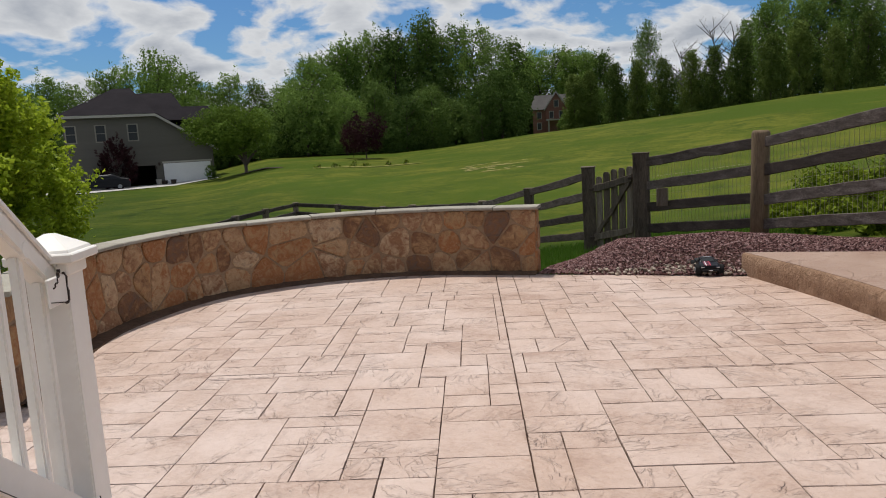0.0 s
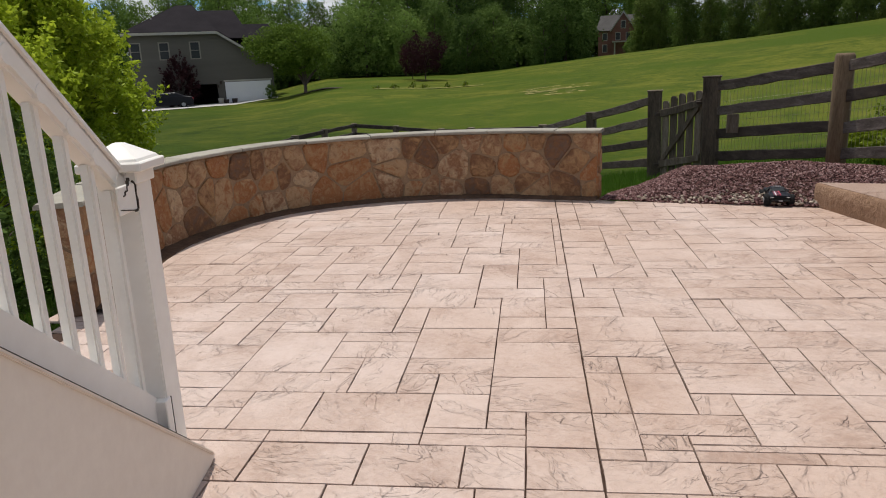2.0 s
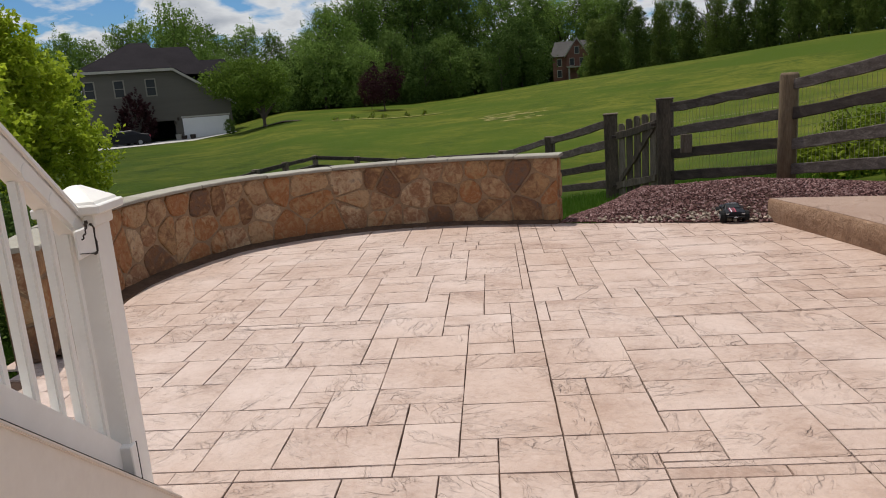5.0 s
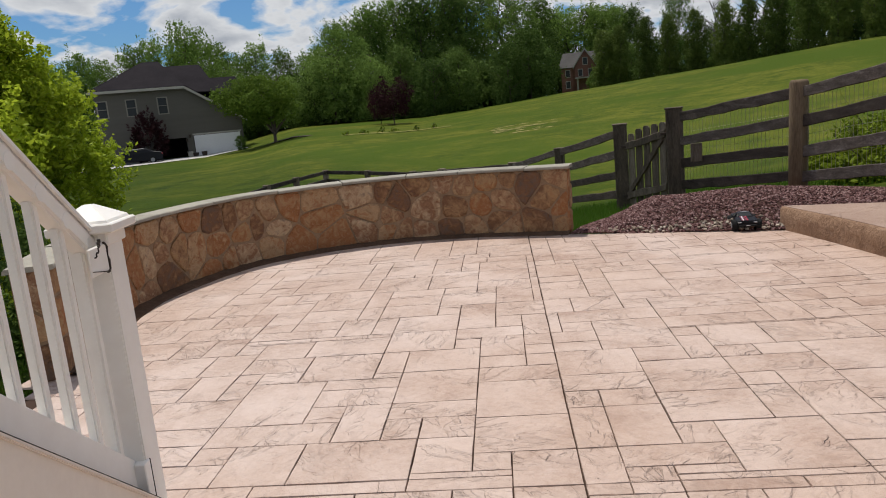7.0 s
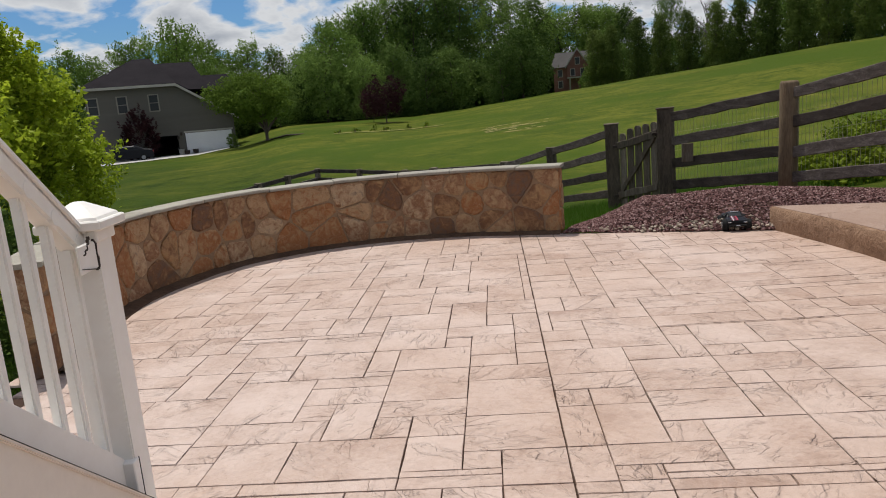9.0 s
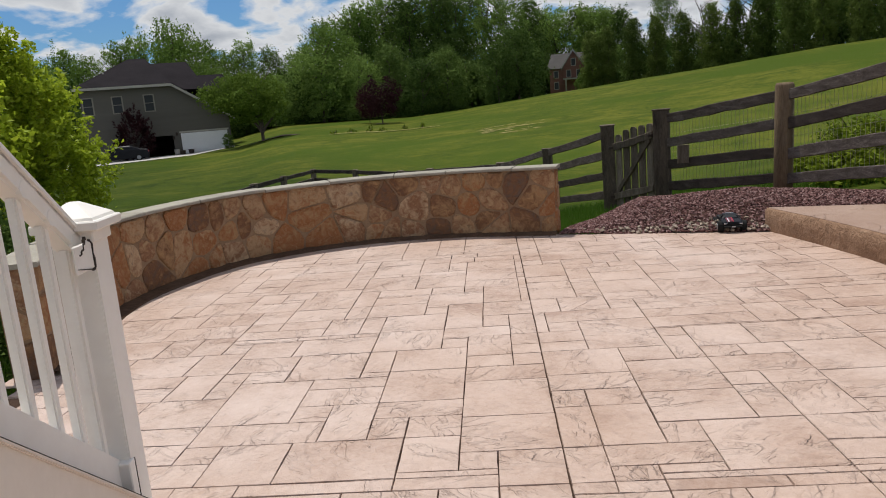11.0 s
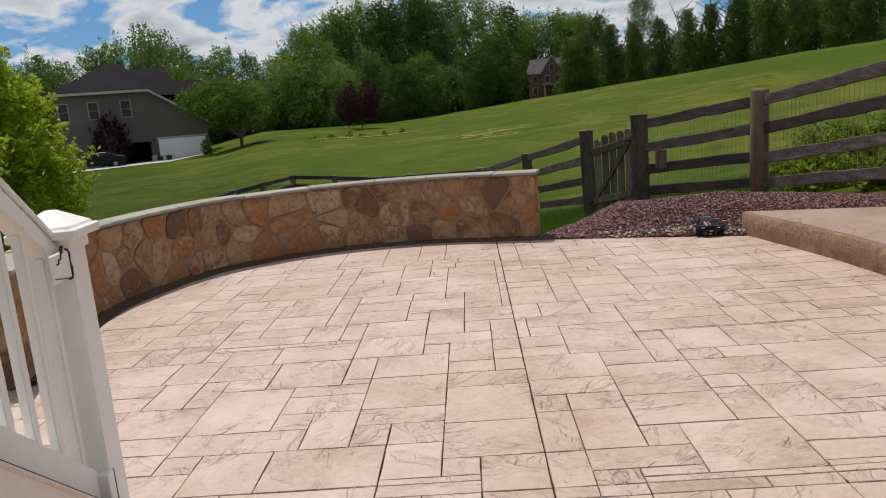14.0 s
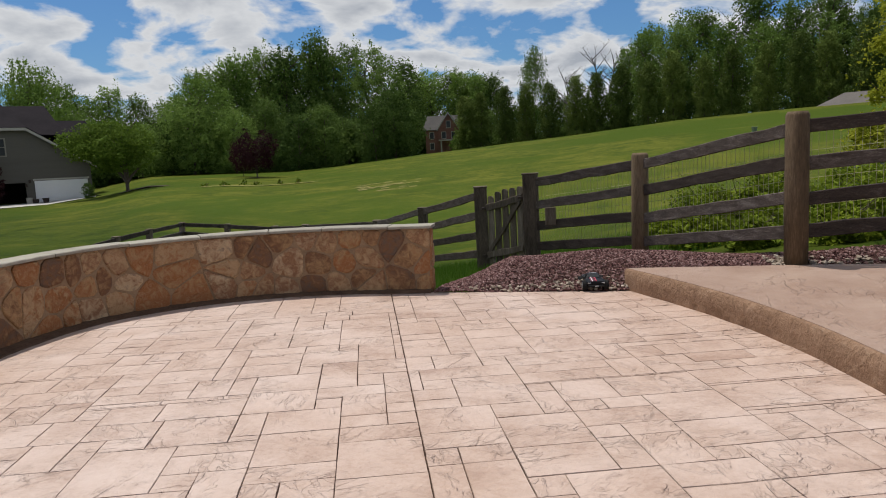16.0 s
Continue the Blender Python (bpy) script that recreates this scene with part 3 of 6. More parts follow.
def stone_mesh(cell, place, rng, proud):
    """One stone: its outline with softened corners, a chamfered rim and an uneven face."""
    cx, cz = sum(p[0] for p in cell) / len(cell), sum(p[1] for p in cell) / len(cell)
    soft = []
    for i in range(len(cell)):
        a, b, c = cell[i - 1], cell[i], cell[(i + 1) % len(cell)]
        for p, k in ((a, 0.3), (c, 0.3)):
            d = math.hypot(p[0] - b[0], p[1] - b[1])
            k = min(k, 0.034 / max(d, 1e-6))
            soft.append((b[0] + (p[0] - b[0]) * k + rng.uniform(-0.004, 0.004), b[1] + (p[1] - b[1]) * k + rng.uniform(-0.004, 0.004)))
    n, vs, fs = len(soft), [], []
    for shrink, out in ((0.0, -0.012), (0.004, proud * 0.6), (0.018, proud)):
        for x, z in soft:
            d = max(math.hypot(x - cx, z - cz), 1e-6)
            k = 1 - shrink / d
            vs.append(place(cx + (x - cx) * k, cz + (z - cz) * k, out + (rng.uniform(-0.003, 0.003) if out > 0 else 0)))
    vs.append(place(cx, cz, proud + rng.uniform(-0.004, 0.012)))
    for ring in (0, 1):
        for i in range(n):
            j = (i + 1) % n
            fs.append((ring * n + i, ring * n + j, (ring + 1) * n + j, (ring + 1) * n + i))
    for i in range(n):
        fs.append((2 * n + i, 2 * n + (i + 1) % n, 3 * n))
    return vs, fs


rng = random.Random(11)
for cell in stone_cells(wall_length, WALL_TOP, 0.186, rng):
    v, f = stone_mesh(cell, lambda s, z, o: (*on_wall(s, o), z), rng, rng.uniform(0.005, 0.022))
    raw("stone", v, f, STONE, wall)
for cell in stone_cells(THICK, WALL_TOP, 0.175, rng):
    v, f = stone_mesh(cell, lambda s, z, o: (*on_wall(wall_length + o, -s), z), rng, rng.uniform(0.010, 0.02))
    raw("stone", v, [q[::-1] for q in f], STONE, wall)
for cell in stone_cells(THICK, WALL_TOP, 0.175, rng):
    v, f = stone_mesh(cell, lambda s, z, o: (*on_wall(-o, -s), z), rng, rng.uniform(0.010, 0.02))
    raw("stone", v, f, STONE, wall)
s = -0.02
while s < wall_length:
    e = min(s + rng.uniform(0.5, 0.72), wall_length + 0.03)
    if wall_length - e < 0.25:
        e = wall_length + 0.03
    vs, fs, cut = [], [], max(3, int((e - s) / 0.07))
    dz, do = rng.uniform(-0.003, 0.003), rng.uniform(-0.005, 0.005)
    for i in range(cut + 1):
        t = s + 0.004 + (e - s - 0.008) * i / cut
        for out, z in ((0.028, 0), (0.036, 0.006), (0.036, CAP - 0.006), (0.030, CAP), (-THICK - 0.02, CAP), (-THICK - 0.03, CAP - 0.01), (-THICK - 0.03, 0)):
            vs.append((*on_wall(t, out + do + rng.uniform(-0.002, 0.002)), WALL_TOP + z + dz + 0.002))
    for i in range(cut):
        for k in range(7):
            fs.append((i * 7 + k, i * 7 + (k + 1) % 7, i * 7 + 7 + (k + 1) % 7, i * 7 + 7 + k))
    fs += [tuple(range(7))[::-1], tuple(cut * 7 + k for k in range(7))]
    raw("capstone", vs, fs, CAPSTONE, wall, "pale grey flat capstone")
    s = e

# ---- raised platform with a curved front edge ----
front = spline([(2.27, 6.13), (2.42, 5.45), (2.53, 4.75), (2.56, 4.1), (2.53, 3.5), (2.44, 2.9), (2.2, 2.1), (1.9, 1.3), (1.6, 0.4)], 0.12)
PLAT_Z = 0.195
plan = list(zip(front[0].tolist(), front[1].tolist()))
plan = plan[::-1]
rim = plan[::-1]
platform = thing("raised_platform", "raised tan stamped concrete platform with a curved rough brown edge", "platform", kind="structure")
rng = random.Random(5)
vs, fs = [], []
for i, (x, y) in enumerate(rim):
    for out, z in ((0.0, -0.02), (0.004, 0.09), (0.002, PLAT_Z - 0.022), (-0.016, PLAT_Z - 0.004)):
        vs.append((x - out - 0.004 + rng.uniform(-0.004, 0.004) * (z < 0.15), y, z))
for i in range(len(rim) - 1):
    for k in range(3):
        fs.append((i * 4 + k, i * 4 + 4 + k, i * 4 + 5 + k, i * 4 + 1 + k))
raw("edge_face", vs, [f[::-1] for f in fs], CURB_EDGE, platform, "rough brown concrete edge", smooth=True)
top_plan = [(7.5, 0.4), (7.5, 4.72), (4.3, 5.56), (3.6, 5.77)] + [(x + 0.012, y) for x, y in rim]
part("slab_top", prism(top_plan, 0.0, PLAT_Z, 0.006), CURB, platform)

# ---- patio slab; its stamped tiles come last in the file ----
slab_plan = [on_wall(0.06 * i, -0.12) for i in range(int(wall_length / 0.06))] + [(0.66, 6.545), (2.32, 6.06), (3.0, 5.4), (3.0, 0.0), (3.0, -3.0), (-2.35, -3.0), (-2.42, 2.6)]
patio = thing("patio", "tan pink stamped concrete patio with dark joints", "patio", kind="structure")
part("joint_bed", prism(slab_plan[::-1], -0.14, -0.0105), JOINT, patio, "dark brown joint bed")

# ---- stair with closed cream skirt and white vinyl railings ----
STAIR = pose(-1.07, 2.08, 0, 0, 0, 7)
SLOPE = 0.79


def sloped(s0, s1, lift0, lift1, n0, n1, bevel=0.0, z_floor=None):
    """A sloping bar in the stair's own plan: x across (minus is left), y down the flight."""
    bm = bmesh.new()
    vs = []
    for s in (s0, s1):
        for n in (n0, n1):
            for lift in (lift0, lift1):
                vs.append(bm.verts.new((n, s, -SLOPE * s + lift)))
    for q in ((0, 1, 3, 2), (4, 6, 7, 5), (0, 4, 5, 1), (2, 3, 7, 6), (0, 2, 6, 4), (1, 5, 7, 3)):
        bm.faces.new([vs[i] for i in q])
    bmesh.ops.recalc_face_normals(bm, faces=bm.faces)
    if bevel:
        bmesh.ops.bevel(bm, geom=bm.edges[:], offset=bevel, segments=2, affect="EDGES")
    return bm


TOP_S = -2.3
stairs = thing("stair_side_wall", "sloping cream-clad stair side wall ending on the patio", "wall", STAIR, kind="structure")
bm = bmesh.new()
tri = [(0.0, 0.012), (-0.05, 0.0), (TOP_S, 0.0), (TOP_S, -SLOPE * TOP_S), (-0.02, 0.03)]
lo, hi = [bm.verts.new((-0.16, s, z)) for s, z in tri], [bm.verts.new((0.0, s, z)) for s, z in tri]
bm.faces.new(lo), bm.faces.new(hi[::-1])
for i in range(5):
    bm.faces.new((lo[i], hi[i], hi[(i + 1) % 5], lo[(i + 1) % 5]))
bmesh.ops.recalc_face_normals(bm, faces=bm.faces)
bmesh.ops.bevel(bm, geom=bm.edges[:], offset=0.003, segments=1, affect="EDGES")
part("skirt_board", bm, SKIRT, stairs, "cream skirt board with small dark flecks")
part("skirt_cap", sloped(TOP_S, -0.03, 0.002, 0.014, -0.175, 0.008, 0.003), SKIRT, stairs, "thin cream capping strip")
part("skirt_shadow_gap", sloped(TOP_S, -0.20, 0.0145, 0.019, -0.15, 0.002), CRACK, stairs)


def railing(label, n_mid, newel_s, shift):
    ob = thing("stair_railing", label, "railing", STAIR, "stair railings")
    half = 0.055
    newel = part("newel_post", block(n_mid - half, newel_s - half, 0.02, n_mid + half, newel_s + half, 0.99, 0.004, seg=2), VINYL, ob)
    bm = block(n_mid - 0.09, newel_s - 0.09, 0.992, n_mid + 0.09, newel_s + 0.09, 1.018, 0.004)
    part("post_cap", bm, VINYL, newel, "white pyramid post cap")
    bm = bmesh.new()
    ring = [[bm.verts.new((n_mid + sx * r, newel_s + sy * r, z)) for sx, sy in ((-1, -1), (1, -1), (1, 1), (-1, 1))] for r, z in ((0.078, 1.018), (0.074, 1.026), (0.012, 1.066))]
    for i in (0, 1):
        for k in range(4):
            bm.faces.new((ring[i][k], ring[i][(k + 1) % 4], ring[i + 1][(k + 1) % 4], ring[i + 1][k]))
    bm.faces.new(ring[2])
    part("cap_peak", bm, VINYL, newel)
    part("cap_collar", block(n_mid - 0.064, newel_s - 0.064, 0.955, n_mid + 0.064, newel_s + 0.064, 0.994, 0.004), VINYL, newel)
    s_end = newel_s - half + 0.004
    part("top_rail", sloped(TOP_S, s_end, 0.752 + shift, 0.838 + shift, n_mid - 0.026, n_mid + 0.03, 0.008), VINYL, ob)
    part("rail_lip", sloped(TOP_S, s_end, 0.81 + shift, 0.843 + shift, n_mid - 0.036, n_mid + 0.038, 0.008), VINYL, ob)
    part("bottom_rail", sloped(TOP_S, s_end, 0.03 + shift, 0.16 + shift, n_mid - 0.03, n_mid + 0.03, 0.006), VINYL, ob)
    s = -0.240
    while s > TOP_S:
        z0, z1 = -SLOPE * s + 0.12 + shift, -SLOPE * s + 0.765 + shift
        rod = part("baluster", block(n_mid - 0.0135, s - 0.0135, z0, n_mid + 0.0135, s + 0.0135, z1, 0.005, seg=2), VINYL, ob)
        # arched collar that laps over the rail's face
        v, f = tube([(n_mid + 0.02, s + 0.003, z1 + 0.012), (n_mid + 0.0315, s + 0.003, z1 + 0.012)], [0.024, 0.022], 14)
        raw("collar", v, f, VINYL, rod)
        s -= 0.1045
    # end brackets on the newel, with their open dark seams
    face = n_mid + half
    part("rail_bracket", block(face - 0.004, -0.318, 0.889, face + 0.004, -0.212, 0.965, 0.003), VINYL, ob)
    for s0, z0, s1, z1, w in ((-0.224, 0.968, -0.206, 0.952, 0.005), (-0.207, 0.955, -0.214, 0.926, 0.004), (-0.214, 0.93, -0.206, 0.915, 0.005), (-0.207, 0.918, -0.209, 0.889, 0.007), (-0.212, 0.888, -0.225, 0.885, 0.005), (-0.222, 0.887, -0.315, 0.905, 0.003)):
        along_seam = Vector((0, s1 - s0, z1 - z0))
        side = Vector((0, -along_seam.z, along_seam.y)).normalized() * w * 0.5
        p0, p1 = Vector((face + 0.0062, s0, z0)), Vector((face + 0.0062, s1, z1))
        quad_seam = [p0 + side, p1 + side * 0.7, p1 - side * 0.7, p0 - side]
        raw("bracket_seam", [tuple(p) for p in quad_seam] + [tuple(p - Vector((0.006, 0, 0))) for p in quad_seam], [(0, 1, 2, 3), (7, 6, 5, 4), (0, 4, 5, 1), (1, 5, 6, 2), (2, 6, 7, 3), (3, 7, 4, 0)], CRACK, ob)
    for s0, z0, h, w in ((-0.246, 0.976, 0.010, 0.005), (-0.252, 0.968, 0.012, 0.004), (-0.258, 0.962, 0.005, 0.010), (-0.264, 0.954, 0.013, 0.004), (-0.272, 0.948, 0.005, 0.012), (-0.280, 0.943, 0.010, 0.005), (-0.288, 0.938, 0.004, 0.010)):
        part("rail_end_gap", block(face - 0.002, s0 - w / 2, z0 - h / 2, face + 0.0066, s0 + w / 2, z0 + h / 2, 0.001), CRACK, ob, "dark gap at the cracked rail end")
    zb = -SLOPE * s_end + 0.10 + shift
    part("bottom_bracket", block(n_mid + 0.02, s_end - 0.03, zb - 0.06, n_mid + half + 0.006, s_end + 0.012, zb + 0.06, 0.003), VINYL, ob)
    part("bracket_seam", block(n_mid + half + 0.003, s_end + 0.012, zb - 0.065, n_mid + half + 0.0065, s_end + 0.015, zb + 0.058), CRACK, ob)
    return ob


railing("white vinyl stair railing with square balusters and a capped newel post", -0.105, -0.142, 0.0)

# ---- dark timber fence with a picket gate ----
# post: plan x and y, foot, top, width, kind of top
POSTS = [(6.1, 5.28, 0.35, 1.62, 0.15, "round"), (3.70, 5.83, 0.05, 1.445, 0.195, "round"), (3.15, 8.02, -0.25, 1.135, 0.195, "round"), (2.28, 9.75, -0.5, 0.915, 0.205, "flat"), (1.74, 10.76, -0.75, 0.72, 0.19, "flat"),
         (1.04, 13.16, -1.2, 0.336, 0.15, "flat"), (0.22, 15.6, -1.45, -0.06, 0.15, "flat"), (-1.54, 18.4, -1.6, -0.31, 0.15, "flat"), (-2.53, 20.3, -1.7, -0.47, 0.15, "flat"), (-4.3, 22.9, -1.8, -0.55, 0.15, "flat"),
         (-6.2, 25.2, -1.8, -0.60, 0.15, "flat"), (-6.35, 21.9, -1.7, -0.50, 0.15, "flat"), (-6.2, 18.6, -1.6, -0.38, 0.15, "flat"), (-5.9, 15.4, -1.5, -0.29, 0.15, "flat")]
rng = random.Random(21)


fence = thing("timber_fence", "dark weathered four-rail timber fence with thick brown posts", "fence")


def fence_post(x, y, foot, top, width, style):
    lean = pose(x, y, 0, rng.uniform(-0.8, 0.8), rng.uniform(-0.8, 0.8), math.degrees(math.atan2(-0.26, 1)) + rng.uniform(-6, 6))
    h = width / 2
    if style == "flat":
        ob = part("post", block(-h, -h, foot, h, h, top - 0.02, 0.008, lean), GATE_WOOD, fence, "square grey-brown post with a flat cap")
        part("post_cap", block(-h - 0.012, -h - 0.012, top - 0.022, h + 0.012, h + 0.012, top, 0.006, lean), GATE_WOOD, ob, "flat timber cap")
    else:
        bm = bmesh.new()
        rings = []
        for r, z in ((h, foot), (h, (foot + top) / 2), (h * 0.98, top - 0.03), (h * 0.82, top)):
            rings.append([bm.verts.new((r * math.cos(a) * (1 + 0.03 * math.sin(3 * a + z)), r * math.sin(a), z)) for a in [2 * math.pi * k / 18 for k in range(18)]])
        for a, b in zip(rings, rings[1:]):
            for k in range(18):
                bm.faces.new((a[k], a[(k + 1) % 18], b[(k + 1) % 18], b[k]))
        bm.faces.new(rings[-1]), bm.faces.new(rings[0][::-1])
        bm.transform(lean)
        part("post", bm, POST_WOOD, fence, "thick round brown post", smooth=True)


# the posts stand a little above the top rail
for x, y, foot, top, width, style in POSTS:
    fence_post(x, y, foot, top + (0.055 if y < 12 else 0.0), width, style)
for (x0, y0, f0, t0, w0, k0), (x1, y1, f1, t1, w1, k1) in zip(POSTS, POSTS[1:]):
    if (x0, x1) == (2.28, 1.74):
        continue
    ob = fence
    d = math.hypot(x1 - x0, y1 - y0)
    ux, uy = (x1 - x0) / d, (y1 - y0) / d
    near = y0 < 9 or y1 < 9.8
    for drop in (0.085, 0.375, 0.68, 0.965):
        wob = rng.uniform(-0.012, 0.012)
        v, f = plank((x0 + ux * (w0 / 2 - 0.03), y0 + uy * (w0 / 2 - 0.03), t0 - drop + wob), (x1 - ux * (w1 / 2 - 0.03), y1 - uy * (w1 / 2 - 0.03), t1 - drop + rng.uniform(-0.012, 0.012)), 0.118, 0.04, rng)
        raw("rail", v, f, TIMBER, ob)
    if near:
        # welded wire mesh stapled behind the rails
        vs, fs = [], []
        back = Vector((-uy, ux, 0)) * (-0.028)
        if back.x < 0:
            back = -back

        def wire(a, b, r=0.0021):
            base = len(vs)
            a, b = Vector(a), Vector(b)
            t = (b - a).normalized()
            s1 = t.cross(Vector((0.6, 0.3, 0.74))).normalized() * r
            s2 = t.cross(s1).normalized() * r
            for p in (a, b):
                vs.extend([p + s1, p - s1 * 0.5 + s2 * 0.87, p - s1 * 0.5 - s2 * 0.87])
            fs.extend([(base + k, base + (k + 1) % 3, base + 3 + (k + 1) % 3, base + 3 + k) for k in range(3)])

        n = int(d / 0.058)
        for i in range(1, n):
            k = i / n
            px, py = x0 + (x1 - x0) * k + back.x, y0 + (y1 - y0) * k + back.y
            t = t0 + (t1 - t0) * k
            wire((px, py, t - 1.02), (px, py, t - 0.03))
        for j in range(5):
            z = -0.05 - 0.235 * j
            wire((x0 + back.x, y0 + back.y, t0 + z), (x1 + back.x, y1 + back.y, t1 + z))
        raw("wire_mesh", vs, fs, WIRE, ob, "thin galvanised wire mesh")

gate = thing("picket_gate", "dark weathered timber picket gate with a diagonal brace", "gate")
g0, g1 = Vector((1.80, 10.60, 0.62)), Vector((2.20, 9.90, 0.80))
gdir = (g1 - g0)
gside = Vector((gdir.y, -gdir.x, 0)).normalized()
if gside.y > 0:
    gside = -gside
for i in range(5):
    k = (i + 0.5) / 5
    c = g0 + gdir * k
    half = Vector((gdir.x, gdir.y, 0)).normalized() * 0.06
    top = c.z - 0.02 + 0.05 * math.sin(math.pi * k) + rng.uniform(-0.01, 0.01)
    bottom = c.z - 1.12 + rng.uniform(-0.01, 0.01)
    bm = bmesh.new()
    pro = [(-1, bottom), (1, bottom), (1, top - 0.03), (0.6, top), (-0.6, top), (-1, top - 0.03)]
    a = [bm.verts.new((c.x + half.x * u, c.y + half.y * u, z)) for u, z in pro]
    b = [bm.verts.new((c.x + half.x * u - gside.x * 0.022, c.y + half.y * u - gside.y * 0.022, z)) for u, z in pro]
    bm.faces.new(a), bm.faces.new(b[::-1])
    for q in range(6):
        bm.faces.new((a[q], b[q], b[(q + 1) % 6], a[(q + 1) % 6]))
    bmesh.ops.recalc_face_normals(bm, faces=bm.faces)
    part("picket", bm, GATE_WOOD, gate)
for z in (-0.17, -0.88):
    v, f = plank(g0 + gside * 0.02 + Vector((0, 0, z)), g1 + gside * 0.02 + Vector((0, 0, z)), 0.10, 0.035, rng)
    raw("gate_rail", v, f, GATE_WOOD, gate)
v, f = plank(g0 + gside * 0.018 + Vector((0, 0, -0.84)) + gdir * 0.06, g1 + gside * 0.018 + Vector((0, 0, -0.2)) - gdir * 0.06, 0.10, 0.03, rng)
raw("brace", v, f, GATE_WOOD, gate)
for z, e in ((-0.17, g1), (-0.17, g0), (-0.88, g0)):
    part("hinge", block(-0.05, -0.012, -0.018, 0.05, 0.012, 0.018, 0.003, Matrix.Translation(e + gside * 0.045 + Vector((0, 0, z)))), CRACK, gate, "black iron strap hinge")
part("tag_board", block(-0.07, -0.01, -0.13, 0.07, 0.01, 0.1, 0.003, Matrix.Translation((2.42, 9.28, 0.42))), GATE_WOOD, gate, "short grey board wired to the fence")

# ---- gravel mound between the patio and the fence ----
FRONT = [(0.595, 6.56), (1.5, 6.292), (2.3, 6.055), (3.1, 5.97), (3.7, 5.8), (7.4, 4.82)]
BACK = [(0.95, 7.5), (1.75, 9.3), (2.75, 8.7), (3.15, 7.8), (3.75, 6.15), (7.4, 5.5)]
FZ, BZ, BUMP = [0.003, 0.003, 0.012, 0.13, 0.155, 0.17], [-0.16, -0.17, -0.06, 0.05, 0.24, 0.42], [0.05, 0.19, 0.21, 0.10, 0.03, 0.02]


def mound(u, v):
    t = u * 5
    k = [0, 1, 2, 3, 4, 5]
    x = np.interp(t, k, [p[0] for p in FRONT]) * (1 - v) + np.interp(t, k, [p[0] for p in BACK]) * v
    y = np.interp(t, k, [p[1] for p in FRONT]) * (1 - v) + np.interp(t, k, [p[1] for p in BACK]) * v
    z = np.interp(t, k, FZ) * (1 - v) + np.interp(t, k, BZ) * v + np.interp(t, k, BUMP) * math.sin(math.pi * min(v * 1.15, 1)) ** 0.8
    return float(x), float(y), float(z) + 0.02 * noise.noise((x * 2.2, y * 2.2, 0.4))


vs, fs, NU, NV = [], [], 60, 14
for i in range(NU + 1):
    for j in range(NV + 1):
        vs.append(mound(i / NU, j / NV))
for i in range(NU):
    for j in range(NV):
        a = i * (NV + 1) + j
        fs.append((a, a + NV + 1, a + NV + 2, a + 1))
tagged(raw("gravel_bed", vs, fs, BED, smooth=True), "dark bed under the red gravel mound", "gravel", kind="structure")


def pebbles(name, count, spots, size, material, label, category, squash, rng):
    """Loose stones of six corners each, every one different, as one piece of stuff."""
    V, Fc = [], []
    for _ in range(count):
        x, y, z = spots(rng)
        r = rng.uniform(*size)
        m = Euler((rng.uniform(0, 6), rng.uniform(0, 6), rng.uniform(0, 6))).to_matrix()
        base = len(V)
        for d in ((1, 0, 0), (-1, 0, 0), (0, 1, 0), (0, -1, 0), (0, 0, 1), (0, 0, -1), (0.62, 0.62, 0.3), (-0.62, -0.6, 0.35)):
            p = m @ (Vector(d) * r * rng.uniform(0.72, 1.2))
            V.append((x + p.x, y + p.y, z + p.z * squash + r * 0.25))
        for q in ((0, 6, 4), (6, 2, 4), (2, 1, 4), (1, 7, 4), (7, 3, 4), (3, 0, 4), (0, 2, 6), (1, 3, 7), (2, 0, 5), (1, 2, 5), (3, 1, 5), (0, 3, 5)):
            Fc.append(tuple(base + k for k in q))
    return tagged(raw(name, V, Fc, material), label, category, kind="stuff")


pebbles("lava_gravel", 32000, lambda g: mound(g.random() ** 1.3 * 0.99, g.random()), (0.008, 0.017), GRAVEL, "heap of dark red-brown lava rock gravel beside the fence", "gravel", 0.85, random.Random(3))
pebbles("lava_gravel", 520, lambda g: (lambda m: (m[0], m[1] - abs(g.gauss(0, 0.012)), max(m[2], 0.002)))(mound(g.uniform(0.0, 0.42), g.random() * 0.05)), (0.007, 0.016), GRAVEL, "loose red gravel spilt along the patio edge", "gravel", 0.8, random.Random(9))
pebbles("edge_pebbles", 130, lambda g: (lambda m: (m[0] + g.uniform(-0.03, 0.03), m[1] + g.uniform(-0.02, 0.04), m[2] + 0.012))(mound(g.uniform(0.0, 0.3) + g.random() * 0.16, abs(g.gauss(0, 0.03)))), (0.012, 0.026), PEBBLE, "pale river pebbles along the patio edge", "pebbles", 0.7, random.Random(4))
pebbles("edge_pebbles", 260, lambda g: (lambda m: (m[0], m[1], m[2] + 0.014))(mound(g.uniform(0.74, 0.98), abs(g.gauss(0, 0.16)))), (0.016, 0.04), PEBBLE, "pale river pebbles behind the platform", "pebbles", 0.6, random.Random(6))


